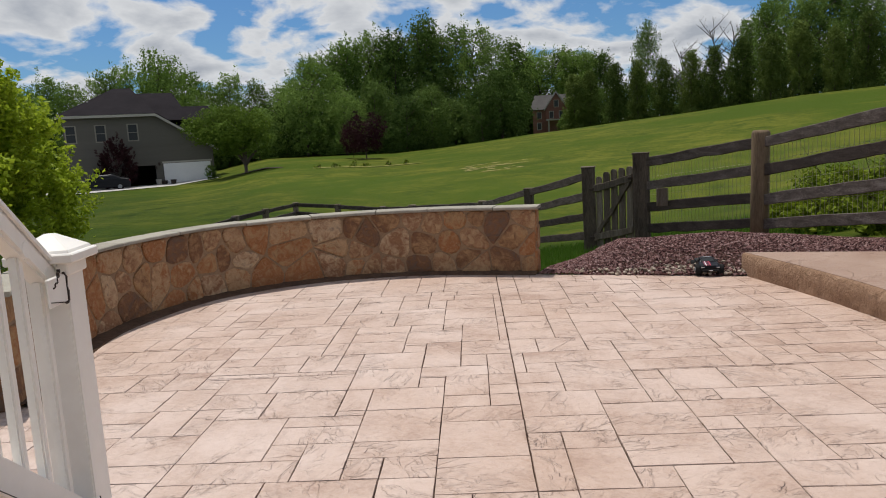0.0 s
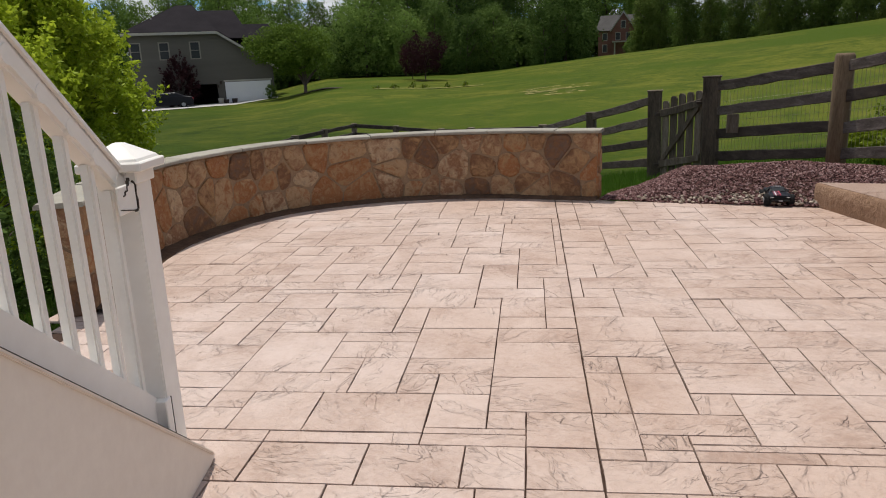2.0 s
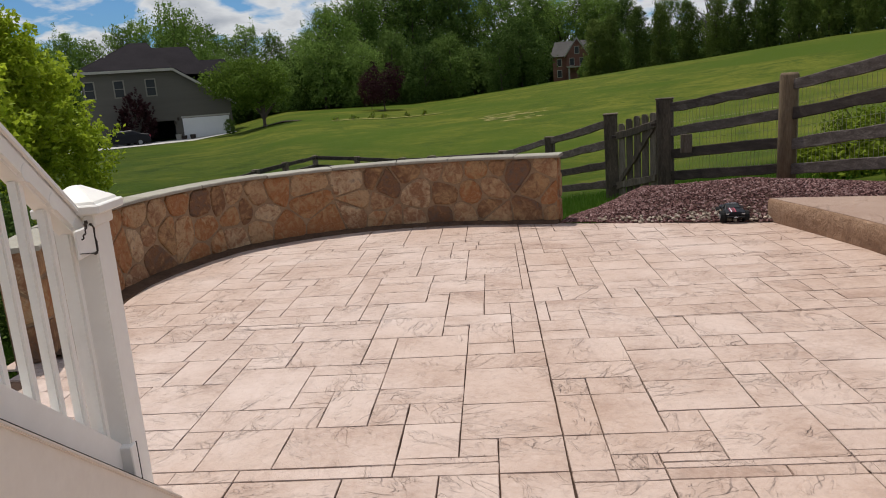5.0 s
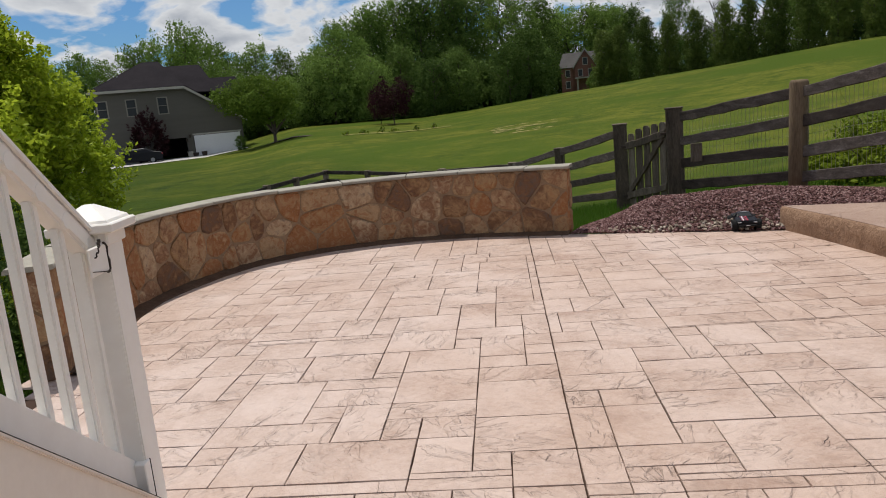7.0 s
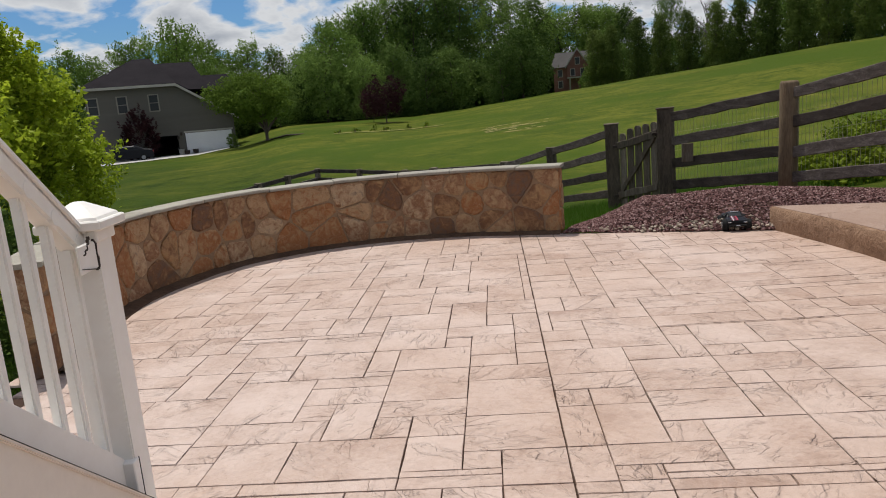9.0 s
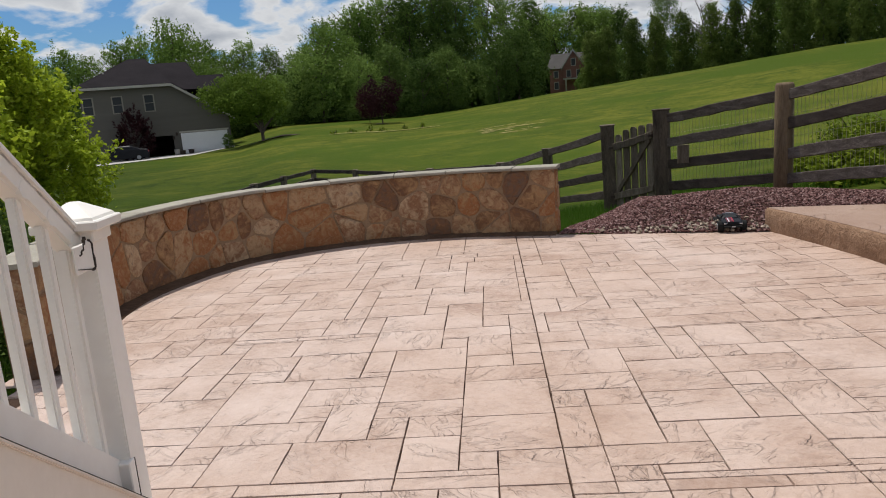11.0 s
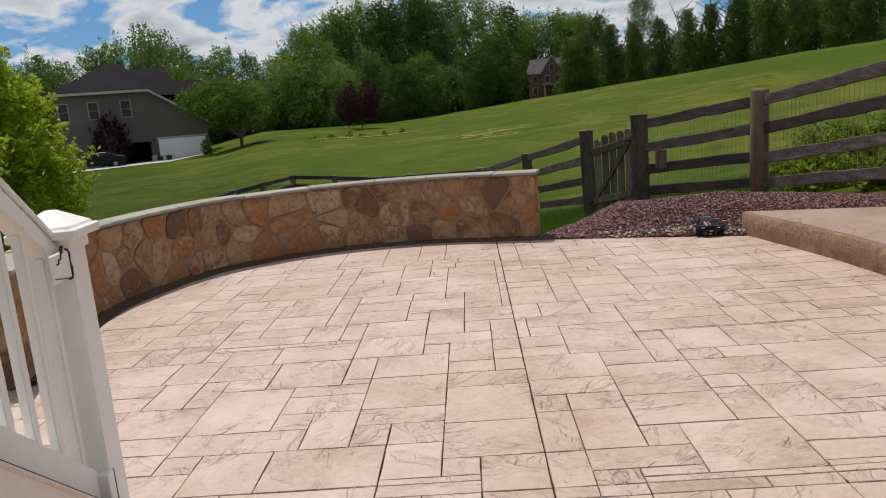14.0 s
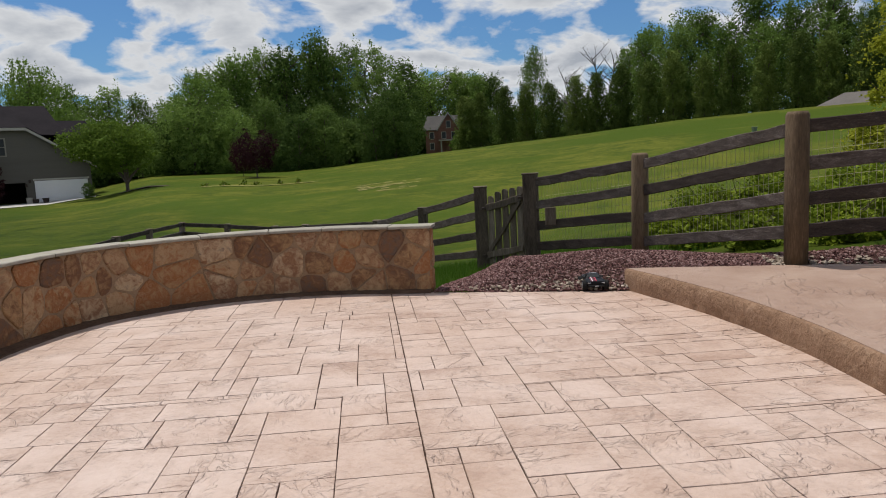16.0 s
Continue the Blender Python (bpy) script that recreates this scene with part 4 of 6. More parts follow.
# ---- plants ----
def leaves(centres, sizes, rng_np, fold=0.25, slim=0.55):
    """Folded leaf blades (two triangles each) of random heading at the given places."""
    n = len(centres)
    a = rng_np.normal(size=(n, 3))
    a[:, 2] *= 0.7
    a /= np.linalg.norm(a, axis=1)[:, None]
    b = np.cross(a, rng_np.normal(size=(n, 3)))
    b /= np.linalg.norm(b, axis=1)[:, None]
    c = np.cross(a, b)
    s = sizes[:, None]
    tip, tail = centres + a * s * 0.5, centres - a * s * 0.5
    l, r = centres + b * s * slim * 0.5 + c * s * fold * 0.5, centres - b * s * slim * 0.5 + c * s * fold * 0.5
    v = np.stack([tail, r, tip, l], 1).reshape(-1, 3)
    k = np.arange(n) * 4
    f = np.concatenate([np.stack([k, k + 1, k + 2], 1), np.stack([k, k + 2, k + 3], 1)])
    return v, f


def leaf_mesh(name, v, f, material):
    me = bpy.data.meshes.new(name)
    me.vertices.add(len(v))
    me.vertices.foreach_set("co", v.astype(np.float32).ravel())
    me.loops.add(len(f) * 3)
    me.loops.foreach_set("vertex_index", f.astype(np.int32).ravel())
    me.polygons.add(len(f))
    me.polygons.foreach_set("loop_start", np.arange(len(f), dtype=np.int32) * 3)
    me.polygons.foreach_set("loop_total", np.full(len(f), 3, dtype=np.int32))
    me.materials.append(material)
    me.update(calc_edges=True)
    return me


def branches(name, height, spread, trunk_r, limbs, rng, material, parent, first=0.3, twigs=0):
    V, Fc = [], []

    def add(points, radii, sides=6):
        v, f = tube(points, radii, sides)
        base = len(V)
        V.extend(v)
        Fc.extend([tuple(base + k for k in q) for q in f])

    stem = [(rng.uniform(-1, 1) * height * 0.012 * k, rng.uniform(-1, 1) * height * 0.012 * k, height * k / 6) for k in range(6)]
    add(stem, [trunk_r * (1 - 0.15 * k) for k in range(6)], 8)
    for i in range(limbs):
        t = first + (0.82 - first) * i / max(limbs - 1, 1)
        k = t * 5.9
        j = min(int(k), 4)
        p = Vector(stem[j]).lerp(Vector(stem[j + 1]), min(k - j, 1))
        a, up = rng.uniform(0, 2 * math.pi), rng.uniform(0.3, 0.9)
        reach = spread * rng.uniform(0.6, 1.0)
        d = Vector((math.cos(a), math.sin(a), up))
        q = p + d * reach * 0.5 + Vector((0, 0, rng.uniform(0, 0.1) * reach))
        e = p + d * reach + Vector((rng.uniform(-0.1, 0.1), rng.uniform(-0.1, 0.1), rng.uniform(0.1, 0.3))) * reach
        add([p, q, e], [trunk_r * 0.42, trunk_r * 0.25, trunk_r * 0.06], 5)
        for _ in range(twigs):
            w = q.lerp(e, rng.random())
            add([w, w + Vector((rng.uniform(-1, 1), rng.uniform(-1, 1), rng.uniform(0.3, 1.2))) * reach * 0.35], [trunk_r * 0.1, trunk_r * 0.03], 4)
    return raw(name, V, Fc, material, parent)


def crown_points(height, width, low, n, blobs, seed, taper=0.0, mantle=0.38):
    """Leaf places: an uneven outer mantle, and sprays round lobes that break its outline."""
    g = np.random.default_rng(seed)

    def profile(t):
        return np.clip(np.sin(np.pi * np.clip(0.14 + 0.82 * t, 0, 1)) ** 0.65, 0.1, 1) * (1 - taper * t)

    lobes = max(9, blobs // 4)
    t = (np.arange(lobes) + g.uniform(0, 1, lobes)) / lobes
    a = np.arange(lobes) * 2.399 + g.uniform(-0.6, 0.6, lobes)
    rr = g.uniform(0.3, 1.0, lobes) * profile(t) * width * (0.37 if mantle > 0.3 else 0.42)
    c = np.stack([np.cos(a) * rr, np.sin(a) * rr, (low + (1 - low) * t) * height * 0.93], 1)
    rad = (g.uniform(0.09, 0.2, lobes) if mantle > 0.3 else g.uniform(0.06, 0.21, lobes)) * width * (0.5 + 0.5 * profile(t))
    first = int(n * (1 - mantle))
    pick = g.integers(0, lobes, first)
    d = g.normal(size=(first, 3))
    d /= np.linalg.norm(d, axis=1)[:, None]
    p1 = c[pick] + d * (rad[pick] * g.uniform(0.25, 1.12, first))[:, None] * np.array([1.0, 1.0, 0.82])
    rest = n - first
    t2, a2 = g.uniform(0, 0.95, rest), g.uniform(0, 2 * np.pi, rest)
    wave = 0.72 + 0.16 * np.sin(3 * a2 + 9 * t2 + seed) + 0.14 * np.sin(5 * a2 - 15 * t2 + 2.1 * seed)
    r2 = profile(t2) * width * 0.46 * wave * g.uniform(0.3, 1, rest) ** 0.5
    p2 = np.stack([np.cos(a2) * r2, np.sin(a2) * r2, (low + (1 - low) * t2) * height * 0.97], 1)
    p = np.concatenate([p1, p2])
    p[:, 2] = np.maximum(p[:, 2], low * height * 0.6)
    return p, g


def spray_points(height, width, low, n, per, seed, reach, top=0.0, hollow=0.35, clump=0.13):
    """Leaf places along upright shoots that stand out of an uneven crown; top: 0 rounded, 1 flat-bottomed umbrella."""
    g = np.random.default_rng(seed)
    shoots = max(8, n // per)
    t, a = g.uniform(0, 1, shoots), g.uniform(0, 2 * np.pi, shoots)
    if top > 0.5:
        t = t ** 1.5
        prof = np.sqrt(np.clip(1 - (t * 0.97) ** 2, 0.02, 1)) * np.where(t < 0.1, 0.9, 1.0)
    else:
        prof = np.sin(np.pi * np.clip(0.2 + 0.76 * t, 0, 1)) ** 0.7
    wave = 0.80 + 0.15 * np.sin(2 * a + 5 * t + seed) + 0.13 * np.sin(5 * a - 11 * t + 1.7 * seed) + 0.10 * np.sin(9 * a + 19 * t + seed)
    rr = prof * width * 0.5 * wave * g.uniform(hollow, 1, shoots) ** 0.6
    root = np.stack([np.cos(a) * rr, np.sin(a) * rr, (low + (1 - low) * t * (0.9 + 0.12 * np.sin(3 * a + seed))) * height * 0.93], 1)
    d = np.stack([np.cos(a) * (0.25 + 0.5 * (1 - t)), np.sin(a) * (0.25 + 0.5 * (1 - t)), 0.5 + 0.7 * t], 1) + g.normal(size=(shoots, 3)) * 0.28
    d /= np.linalg.norm(d, axis=1)[:, None]
    length = reach * g.uniform(0.4, 1.25, shoots)
    k = np.repeat(np.arange(shoots), per)
    u = g.uniform(0, 1, shoots * per) ** 0.8
    p = root[k] + d[k] * (u * length[k])[:, None] + g.normal(size=(shoots * per, 3)) * (reach * clump * (1.15 - 0.7 * u))[:, None]
    p[:, 2] = np.maximum(p[:, 2], low * height * 0.7 + (g.uniform(0.3, 0.42, len(p)) * low * height if top > 0.5 else 0))
    return p, g


def lobed_crown(height, width, low, n, lobes, seed, taper=0.0, top=0.35, lump=(0.13, 0.21)):
    """Leaf places and facings over rounded lobes set about a crown; the leaves face outwards, so each lobe has a lit top and a shaded foot."""
    g = np.random.default_rng(seed)
    t = (np.arange(lobes) + g.uniform(0.1, 0.9, lobes)) / lobes
    u = 0.46 - top + (0.48 + top) * t
    prof = np.sqrt(np.clip(1 - np.abs(2 * u - 1) ** 2.4, 0.05, 1)) * (1 - taper * t)
    a = np.arange(lobes) * 2.399 + g.uniform(-0.5, 0.5, lobes)
    rad = (lump[0] * 0.6 + (lump[1] * 1.12 - lump[0] * 0.6) * g.uniform(0, 1, lobes) ** 1.3) * width * (0.7 + 0.3 * prof)
    rr = np.clip(prof * width * 0.5 * g.uniform(0.5, 1.16, lobes) - rad * 0.7, 0, None)
    z = (low + (1 - low) * t) * height - rad * 0.7 * t
    c = np.stack([np.cos(a) * rr, np.sin(a) * rr, np.maximum(z, low * height + rad * 0.4)], 1)
    wt = rad ** 2
    k = g.choice(lobes, n, p=wt / wt.sum())
    d = g.normal(size=(n, 3))
    d[:, 2] += 0.35
    d /= np.linalg.norm(d, axis=1)[:, None]
    ph = g.uniform(0, 6.28, (lobes, 3))
    lump_r = 1 + 0.20 * np.sin(5 * d[:, 0] + ph[k, 0]) * np.sin(5 * d[:, 2] + ph[k, 1]) + 0.14 * np.sin(9 * d[:, 1] + ph[k, 2])
    depth = np.where(g.uniform(0, 1, n) < 0.14, g.uniform(0.2, 0.8, n), g.uniform(0.80, 1.06, n))
    tuft = np.where(g.uniform(0, 1, n) < 0.20, g.uniform(1.0, 1.5, n), 1.0)
    p = c[k] + d * (rad[k] * lump_r * depth * tuft)[:, None] * np.array([1.0, 1.0, 0.85])
    p[:, 2] = np.maximum(p[:, 2], low * height * 0.85)
    return p, d, g


def faced_leaves(centres, facing, sizes, g, slim=0.7, loose=0.7):
    """Leaf sprays (two triangles each) that face roughly along the given directions."""
    n = len(centres)
    c = facing + g.normal(size=(n, 3)) * loose
    c /= np.linalg.norm(c, axis=1)[:, None]
    a = np.cross(c, g.normal(size=(n, 3)))
    a /= np.linalg.norm(a, axis=1)[:, None]
    b = np.cross(c, a)
    s = sizes[:, None]
    v = np.stack([centres - a * s * 0.5, centres + b * s * slim * 0.5 - c * s * 0.1, centres + a * s * 0.5, centres - b * s * slim * 0.5 - c * s * 0.1], 1).reshape(-1, 3)
    k = np.arange(n) * 4
    return v, np.concatenate([np.stack([k, k + 1, k + 2], 1), np.stack([k, k + 2, k + 3], 1)])


def tree_model(name, label, category, height, width, low, n, blobs, leaf, size, seed, trunk_r, limbs=9, taper=0.0, group="", bark=None, mantle=0.2, spray=None, top=0.0, solid=0.35, lobes=0, lump=(0.13, 0.21), ragged=0.0):
    ob = thing(name, label, category, group=group)
    branches("trunk", height, width * 0.38, trunk_r, limbs, random.Random(seed), bark or BARK, ob, first=max(low, 0.22))
    if lobes:
        p, d, g = lobed_crown(height, width, low, n, lobes, seed, taper, 0.35 + top, lump)
        if ragged:
            q, _ = spray_points(height * 1.04, width * 0.96, low, int(n * ragged), 22, seed + 90, height * 0.115, 0.0, 0.6, 0.15)
            out = q - np.array([0, 0, height * 0.35])
            p, d = np.concatenate([p, q]), np.concatenate([d, out / np.linalg.norm(out, axis=1)[:, None]])
        v, f = faced_leaves(p, d, g.uniform(size[0], size[1], len(p)), g)
        crown = new("crown", leaf_mesh("crown", v, f, leaf))
        crown.parent = ob
        return ob
    if spray:
        p, g = spray_points(height, width, low, n, blobs, seed, spray, top, solid, 0.17 if solid < 0.1 else 0.13)
    else:
        p, g = crown_points(height, width, low, n, blobs, seed, taper, mantle)
    v, f = leaves(p, g.uniform(size[0], size[1], len(p)), g)
    crown = new("crown", leaf_mesh("crown", v, f, leaf))
    crown.parent = ob
    return ob


def grow(model, az, r, scale, wide=1.0, sink=0.15):
    x, y = polar(az, r)
    turn = (az * 37.7 + r * 11) % 360
    m = Matrix.Translation((x, y, ground_z(x, y) - sink)) @ Matrix.Rotation(radians(turn), 4, "Z") @ Matrix.Diagonal((scale * wide, scale * wide, scale, 1))
    return copy_thing(model, m)


def place_model(model, az, r, scale=1.0, wide=1.0, sink=0.15):
    x, y = polar(az, r)
    model.matrix_basis = Matrix.Translation((x, y, ground_z(x, y) - sink)) @ Matrix.Diagonal((scale * wide, scale * wide, scale, 1))


W = "woodland trees"
models = [
    tree_model("broadleaf_tree", "tall mid-green broadleaf tree at the wood edge", "tree", 18, 12.0, 0.16, 8000, 34, LEAF_MID, (0.20, 0.44), 1, 0.28, group=W, lobes=24, lump=(0.14, 0.25), ragged=0.36),
    tree_model("broadleaf_tree", "tall dark green broadleaf tree at the wood edge", "tree", 18, 10.5, 0.14, 7600, 34, LEAF_DARK, (0.20, 0.44), 2, 0.28, group=W, lobes=24, lump=(0.14, 0.25), taper=0.2, ragged=0.36),
    tree_model("broadleaf_tree", "thin-leaved pale green tree with open crown", "tree", 18, 9.5, 0.24, 3200, 120, LEAF_PALE, (0.20, 0.42), 3, 0.2, 18, group=W, lobes=46, lump=(0.07, 0.14), ragged=0.36),
    tree_model("broadleaf_tree", "slender tall green poplar-like tree", "tree", 18, 7.5, 0.14, 6400, 34, LEAF_MID, (0.20, 0.42), 4, 0.22, 12, group=W, lobes=24, lump=(0.14, 0.25), taper=0.15, ragged=0.36),
    tree_model("broadleaf_tree", "rounded bright green tree before the wood", "tree", 11, 10.0, 0.05, 8000, 34, LEAF_PALE, (0.18, 0.38), 5, 0.2, group=W, lobes=24, lump=(0.14, 0.25), ragged=0.36),
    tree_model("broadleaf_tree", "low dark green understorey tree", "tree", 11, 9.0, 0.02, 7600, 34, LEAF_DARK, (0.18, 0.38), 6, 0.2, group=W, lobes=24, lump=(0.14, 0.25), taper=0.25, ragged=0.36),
]
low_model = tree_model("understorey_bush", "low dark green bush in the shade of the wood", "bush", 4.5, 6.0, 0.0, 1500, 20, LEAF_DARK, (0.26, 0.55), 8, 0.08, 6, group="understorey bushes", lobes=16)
place_model(low_model, -14.0, 110, 1.0)
place_model(models[0], -9.3, 122, 1.02), place_model(models[1], -5.6, 120, 1.05), place_model(models[2], 1.0, 121, 1.02)
place_model(models[3], -2.9, 121, 1.08), place_model(models[4], -12.6, 104, 0.95), place_model(models[5], 2.6, 106, 0.95)
TOP_AZ = (-60, -40, -32, -28, -25.5, -23.4, -22, -19.8, -18.2, -15.8, -14.6, -12.9, -10.3, -7.8, -6.2, -4.9, -3.2, -1.9, -0.2, 1.5, 2.7, 4.5, 7, 9.6, 12, 20, 22, 26.5, 31, 60)
TOP_EL = (6.0, 6.2, 5.9, 5.7, 6.9, 6.2, 6.4, 5.9, 6.4, 5.6, 5.2, 6.4, 7.5, 9.2, 9.1, 8.3, 9.1, 8.3, 8.8, 8.3, 7.1, 7.1, 6.5, 6.6, 5.6, 7.6, 9.0, 9.4, 9.6, 9.0)
rng = random.Random(8)
az = -42.0
while az < 42:
    if 10.9 < az < 20.6:
        az = 20.6
    r = rng.uniform(115, 127) if not 2.5 < az < 11 else rng.uniform(142, 150)
    gx, gy = polar(az, r)
    want = 1.25 + r * math.tan(radians(float(np.interp(az, TOP_AZ, TOP_EL)) * rng.uniform(0.86, 0.98))) - ground_z(gx, gy)
    grow(models[rng.choice((0, 0, 1, 1, 2, 2, 3, 3))], az, r, want / 18, rng.uniform(0.75, 1.05) * (18 / want) ** 0.35)
    az += rng.uniform(0.95, 1.75)
az = -42.0
while az < 2.4:
    r = rng.uniform(98, 108)
    want = rng.uniform(6.5, 12.5) * (0.75 if -19 < az < -13 else 1)
    grow(models[rng.choice((0, 4, 4, 5, 5, 5))], az, r, want / 11 if want < 30 else 1, rng.uniform(0.8, 1.15))
    az += rng.uniform(1.6, 2.7)
az = -36.0
while az < 2.8:
    grow(low_model, az, rng.uniform(108, 114), rng.uniform(1.2, 1.9), 1.1, 0.5)
    az += rng.uniform(0.8, 1.3)

az = 2.8
while az < 8.4:
    grow(low_model, az, rng.uniform(137, 141), rng.uniform(1.0, 1.4), 1.1, 0.5)
    az += rng.uniform(0.8, 1.2)

# evergreen row along the hill
fir = tree_model("evergreen_tree", "dense dark columnar evergreen in a planted row", "tree", 9.0, 4.4, 0.03, 9500, 60, LEAF_FIR, (0.14, 0.28), 7, 0.16, 10, 0.30, "evergreen row", lobes=60, lump=(0.13, 0.22), ragged=0.12)
place_model(fir, 8.2, 118, 1.02, 1.0, 0.7)
az = 9.3
while az < 42:
    r = 117 - 0.42 * (az - 8)
    grow(fir, az + rng.uniform(-0.15, 0.15), r + rng.uniform(-1, 1), rng.uniform(0.94, 1.14) * (0.94 + 0.007 * (az - 8)), rng.uniform(0.76, 0.90), 0.75)
    az += rng.uniform(1.5, 1.85) + 0.02 * (az - 8)
az = 7.6
while az < 42:
    grow(low_model, az, 120.5 - 0.42 * (az - 8) + rng.uniform(-0.5, 0.5), rng.uniform(0.6, 0.8), 0.9, 0.4)
    az += rng.uniform(0.9, 1.2)
az = 8.6
while az < 21:
    grow(models[5], az, rng.uniform(127, 131), rng.uniform(0.68, 0.8), 0.8, 0.9)
    az += rng.uniform(1.5, 2.0)
# taller trees and a bare one behind the evergreen row
for a, r, s in ((4.2, 150, 0.8), (5.6, 146, 0.86), (7.4, 148, 0.84), (8.8, 146, 0.78), (10.2, 144, 0.74), (3.4, 140, 0.95)):
    grow(models[(0, 2, 1, 3)[int(a * 3) % 4]], a, r, s, 1.1)
grow(models[0], 13.5, 128, 0.90, 0.52), grow(models[1], 22.2, 128, 0.86, 1.0), grow(models[0], 25.0, 127, 1.0, 1.0), grow(models[1], 29.5, 126, 1.05, 1.1), grow(models[1], 34.0, 124, 1.0, 1.1)
for a, r, h in ((18.3, 126, 15.5), (19.3, 127, 14.8), (16.0, 127, 12.5), (28.0, 124, 17.5), (20.4, 127, 14.0)):
    x, y = polar(a, r)
    bare = thing("bare_tree", "leafless grey tree standing above the evergreens", "tree", Matrix.Translation((x, y, ground_z(x, y) - 0.2)), "bare trees")
    branches("trunk", h, 3.2, 0.22, 16, random.Random(int(a * 10)), DEADWOOD, bare, 0.4, 4)

# specimen trees on the lawn
yard = tree_model("small_tree", "small spreading green tree with a forked trunk beside the house", "tree", 6.5, 7.6, 0.36, 15000, 40, LEAF_YARD, (0.15, 0.30), 31, 0.17, 8, lobes=46, top=0.15, lump=(0.10, 0.17))
place_model(yard, -17.3, 70, 0.95, 1.0)
next(c for c in yard.children if c.name.startswith("crown")).location = (-1.2, -0.2, 0)
for dx, dz in ((-0.9, 2.5), (1.0, 2.35), (0.1, 2.9)):
    v, f = tube([(0, 0, 0.9), (dx * 0.45, 0.1, 1.6), (dx * 1.2, 0.15, dz)], [0.15, 0.13, 0.09], 7)
    raw("limb", v, f, BARK, yard)
plum = tree_model("plum_tree", "small dark purple-leaved ornamental tree on the lawn", "tree", 5.6, 5.4, 0.22, 4200, 50, LEAF_PLUM, (0.14, 0.30), 32, 0.09, 7, lobes=26)
place_model(plum, -8.1, 82, 0.98, 0.85)
grow(plum, -9.1, 86, 0.78, 0.8)
gold = tree_model("golden_tree", "bright yellow-green leafy tree", "tree", 6.5, 5.0, 0.12, 5200, 60, LEAF_GOLD, (0.08, 0.2), 33, 0.12, 9)
place_model(gold, 38.9, 33, 1.1, 1.0)


def shrub(name, label, az, r, height, width, n, leaf, size, seed, low=0.02, blobs=70, base=None, spray=None, clump=0.13):
    x, y = polar(az, r)
    z = ground_z(x, y) if base is None else base
    ob = thing(name, label, "shrub", Matrix.Translation((x, y, z - 0.03)))
    branches("stem", height * 0.9, width * 0.36, max(0.02, height * 0.014), 12, random.Random(seed), BARK, ob, 0.08, 2)
    p, g = spray_points(height, width, low, n, blobs, seed, spray, 0.0, 0.55, clump) if spray else crown_points(height, width, low, n, blobs, seed)
    v, f = leaves(p, g.uniform(size[0], size[1], len(p)), g)
    c = new("foliage", leaf_mesh("foliage", v, f, leaf))
    c.parent = ob
    return ob


shrub("tall_shrub", "tall bright yellow-green leafy shrub behind the wall", -35.4, 8.6, 3.3, 2.15, 56000, LEAF_SHRUB, (0.035, 0.075), 47, 0.16, 60, spray=0.34, clump=0.15)
shrub("tall_shrub", "yellow-green leafy shrub in the shade of its neighbour", -43.0, 7.6, 3.6, 2.7, 18000, LEAF_SHRUB, (0.045, 0.09), 42, 0.02, 90, spray=0.45, clump=0.16)
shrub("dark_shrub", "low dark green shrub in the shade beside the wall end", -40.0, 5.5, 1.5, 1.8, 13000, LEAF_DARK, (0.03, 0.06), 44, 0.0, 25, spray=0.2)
shrub("dark_shrub", "large dark purple-brown shrub against the grey house wall", -26.3, 74.6, 4.6, 3.8, 6000, LEAF_PLUM, (0.12, 0.26), 45, 0.02, 30, spray=0.7)
shrub("clipped_shrub", "small dark rounded shrub by the garage", -19.9, 73.5, 1.5, 1.6, 900, LEAF_DARK, (0.1, 0.2), 43)
for i, (a, r, h, w) in enumerate(((23.6, 11.6, 0.45, 1.3), (25.8, 12.4, 0.75, 1.8), (25.6, 9.6, 0.42, 1.1), (28.6, 10.3, 0.72, 1.5), (31.0, 12.0, 0.85, 1.9), (33.8, 9.6, 0.62, 1.4), (36.2, 11.2, 0.8, 1.7), (38.6, 9.0, 0.6, 1.4), (29.4, 8.6, 0.34, 0.9), (35.6, 8.2, 0.36, 0.9))):
    shrub("bed_plant", "low leafy green bed plant behind the fence", a, r, h, w, 2600, LEAF_BED, (0.045, 0.10), 50 + i, 0.0, 45)
for i, a in enumerate((-11.9, -10.6, -9.1, -8.2, -6.4, -5.1)):
    shrub("bed_plant", "small dark plant in the far garden bed", a, 65.2, 0.24 + 0.1 * (i % 3), 0.8, 260, LEAF_BED, (0.06, 0.14), 80 + i, 0.0, 20, spray=0.2)
shrub("golden_shrub", "bright yellow-green shrub behind the fence", 37.0, 15.5, 1.65, 1.5, 3000, LEAF_GOLD, (0.06, 0.13), 71, 0.3, 40)


def grass_patch(label, count, spots, seed, height):
    g = random.Random(seed)
    V, Fc = [], []
    for _ in range(count):
        x, y = spots(g)
        z, h, a = ground_z(x, y), g.uniform(*height), g.uniform(0, 6.283)
        w, b = g.uniform(0.003, 0.006), g.uniform(-0.05, 0.05)
        dx, dy, k = math.cos(a) * w, math.sin(a) * w, len(V)
        V.extend([(x - dx, y - dy, z - 0.01), (x + dx, y + dy, z - 0.01), (x + b, y + b * 0.6, z + h)])
        Fc.append((k, k + 1, k + 2))
    return tagged(raw("grass_blades", V, Fc, BLADE), label, "grass", kind="stuff")


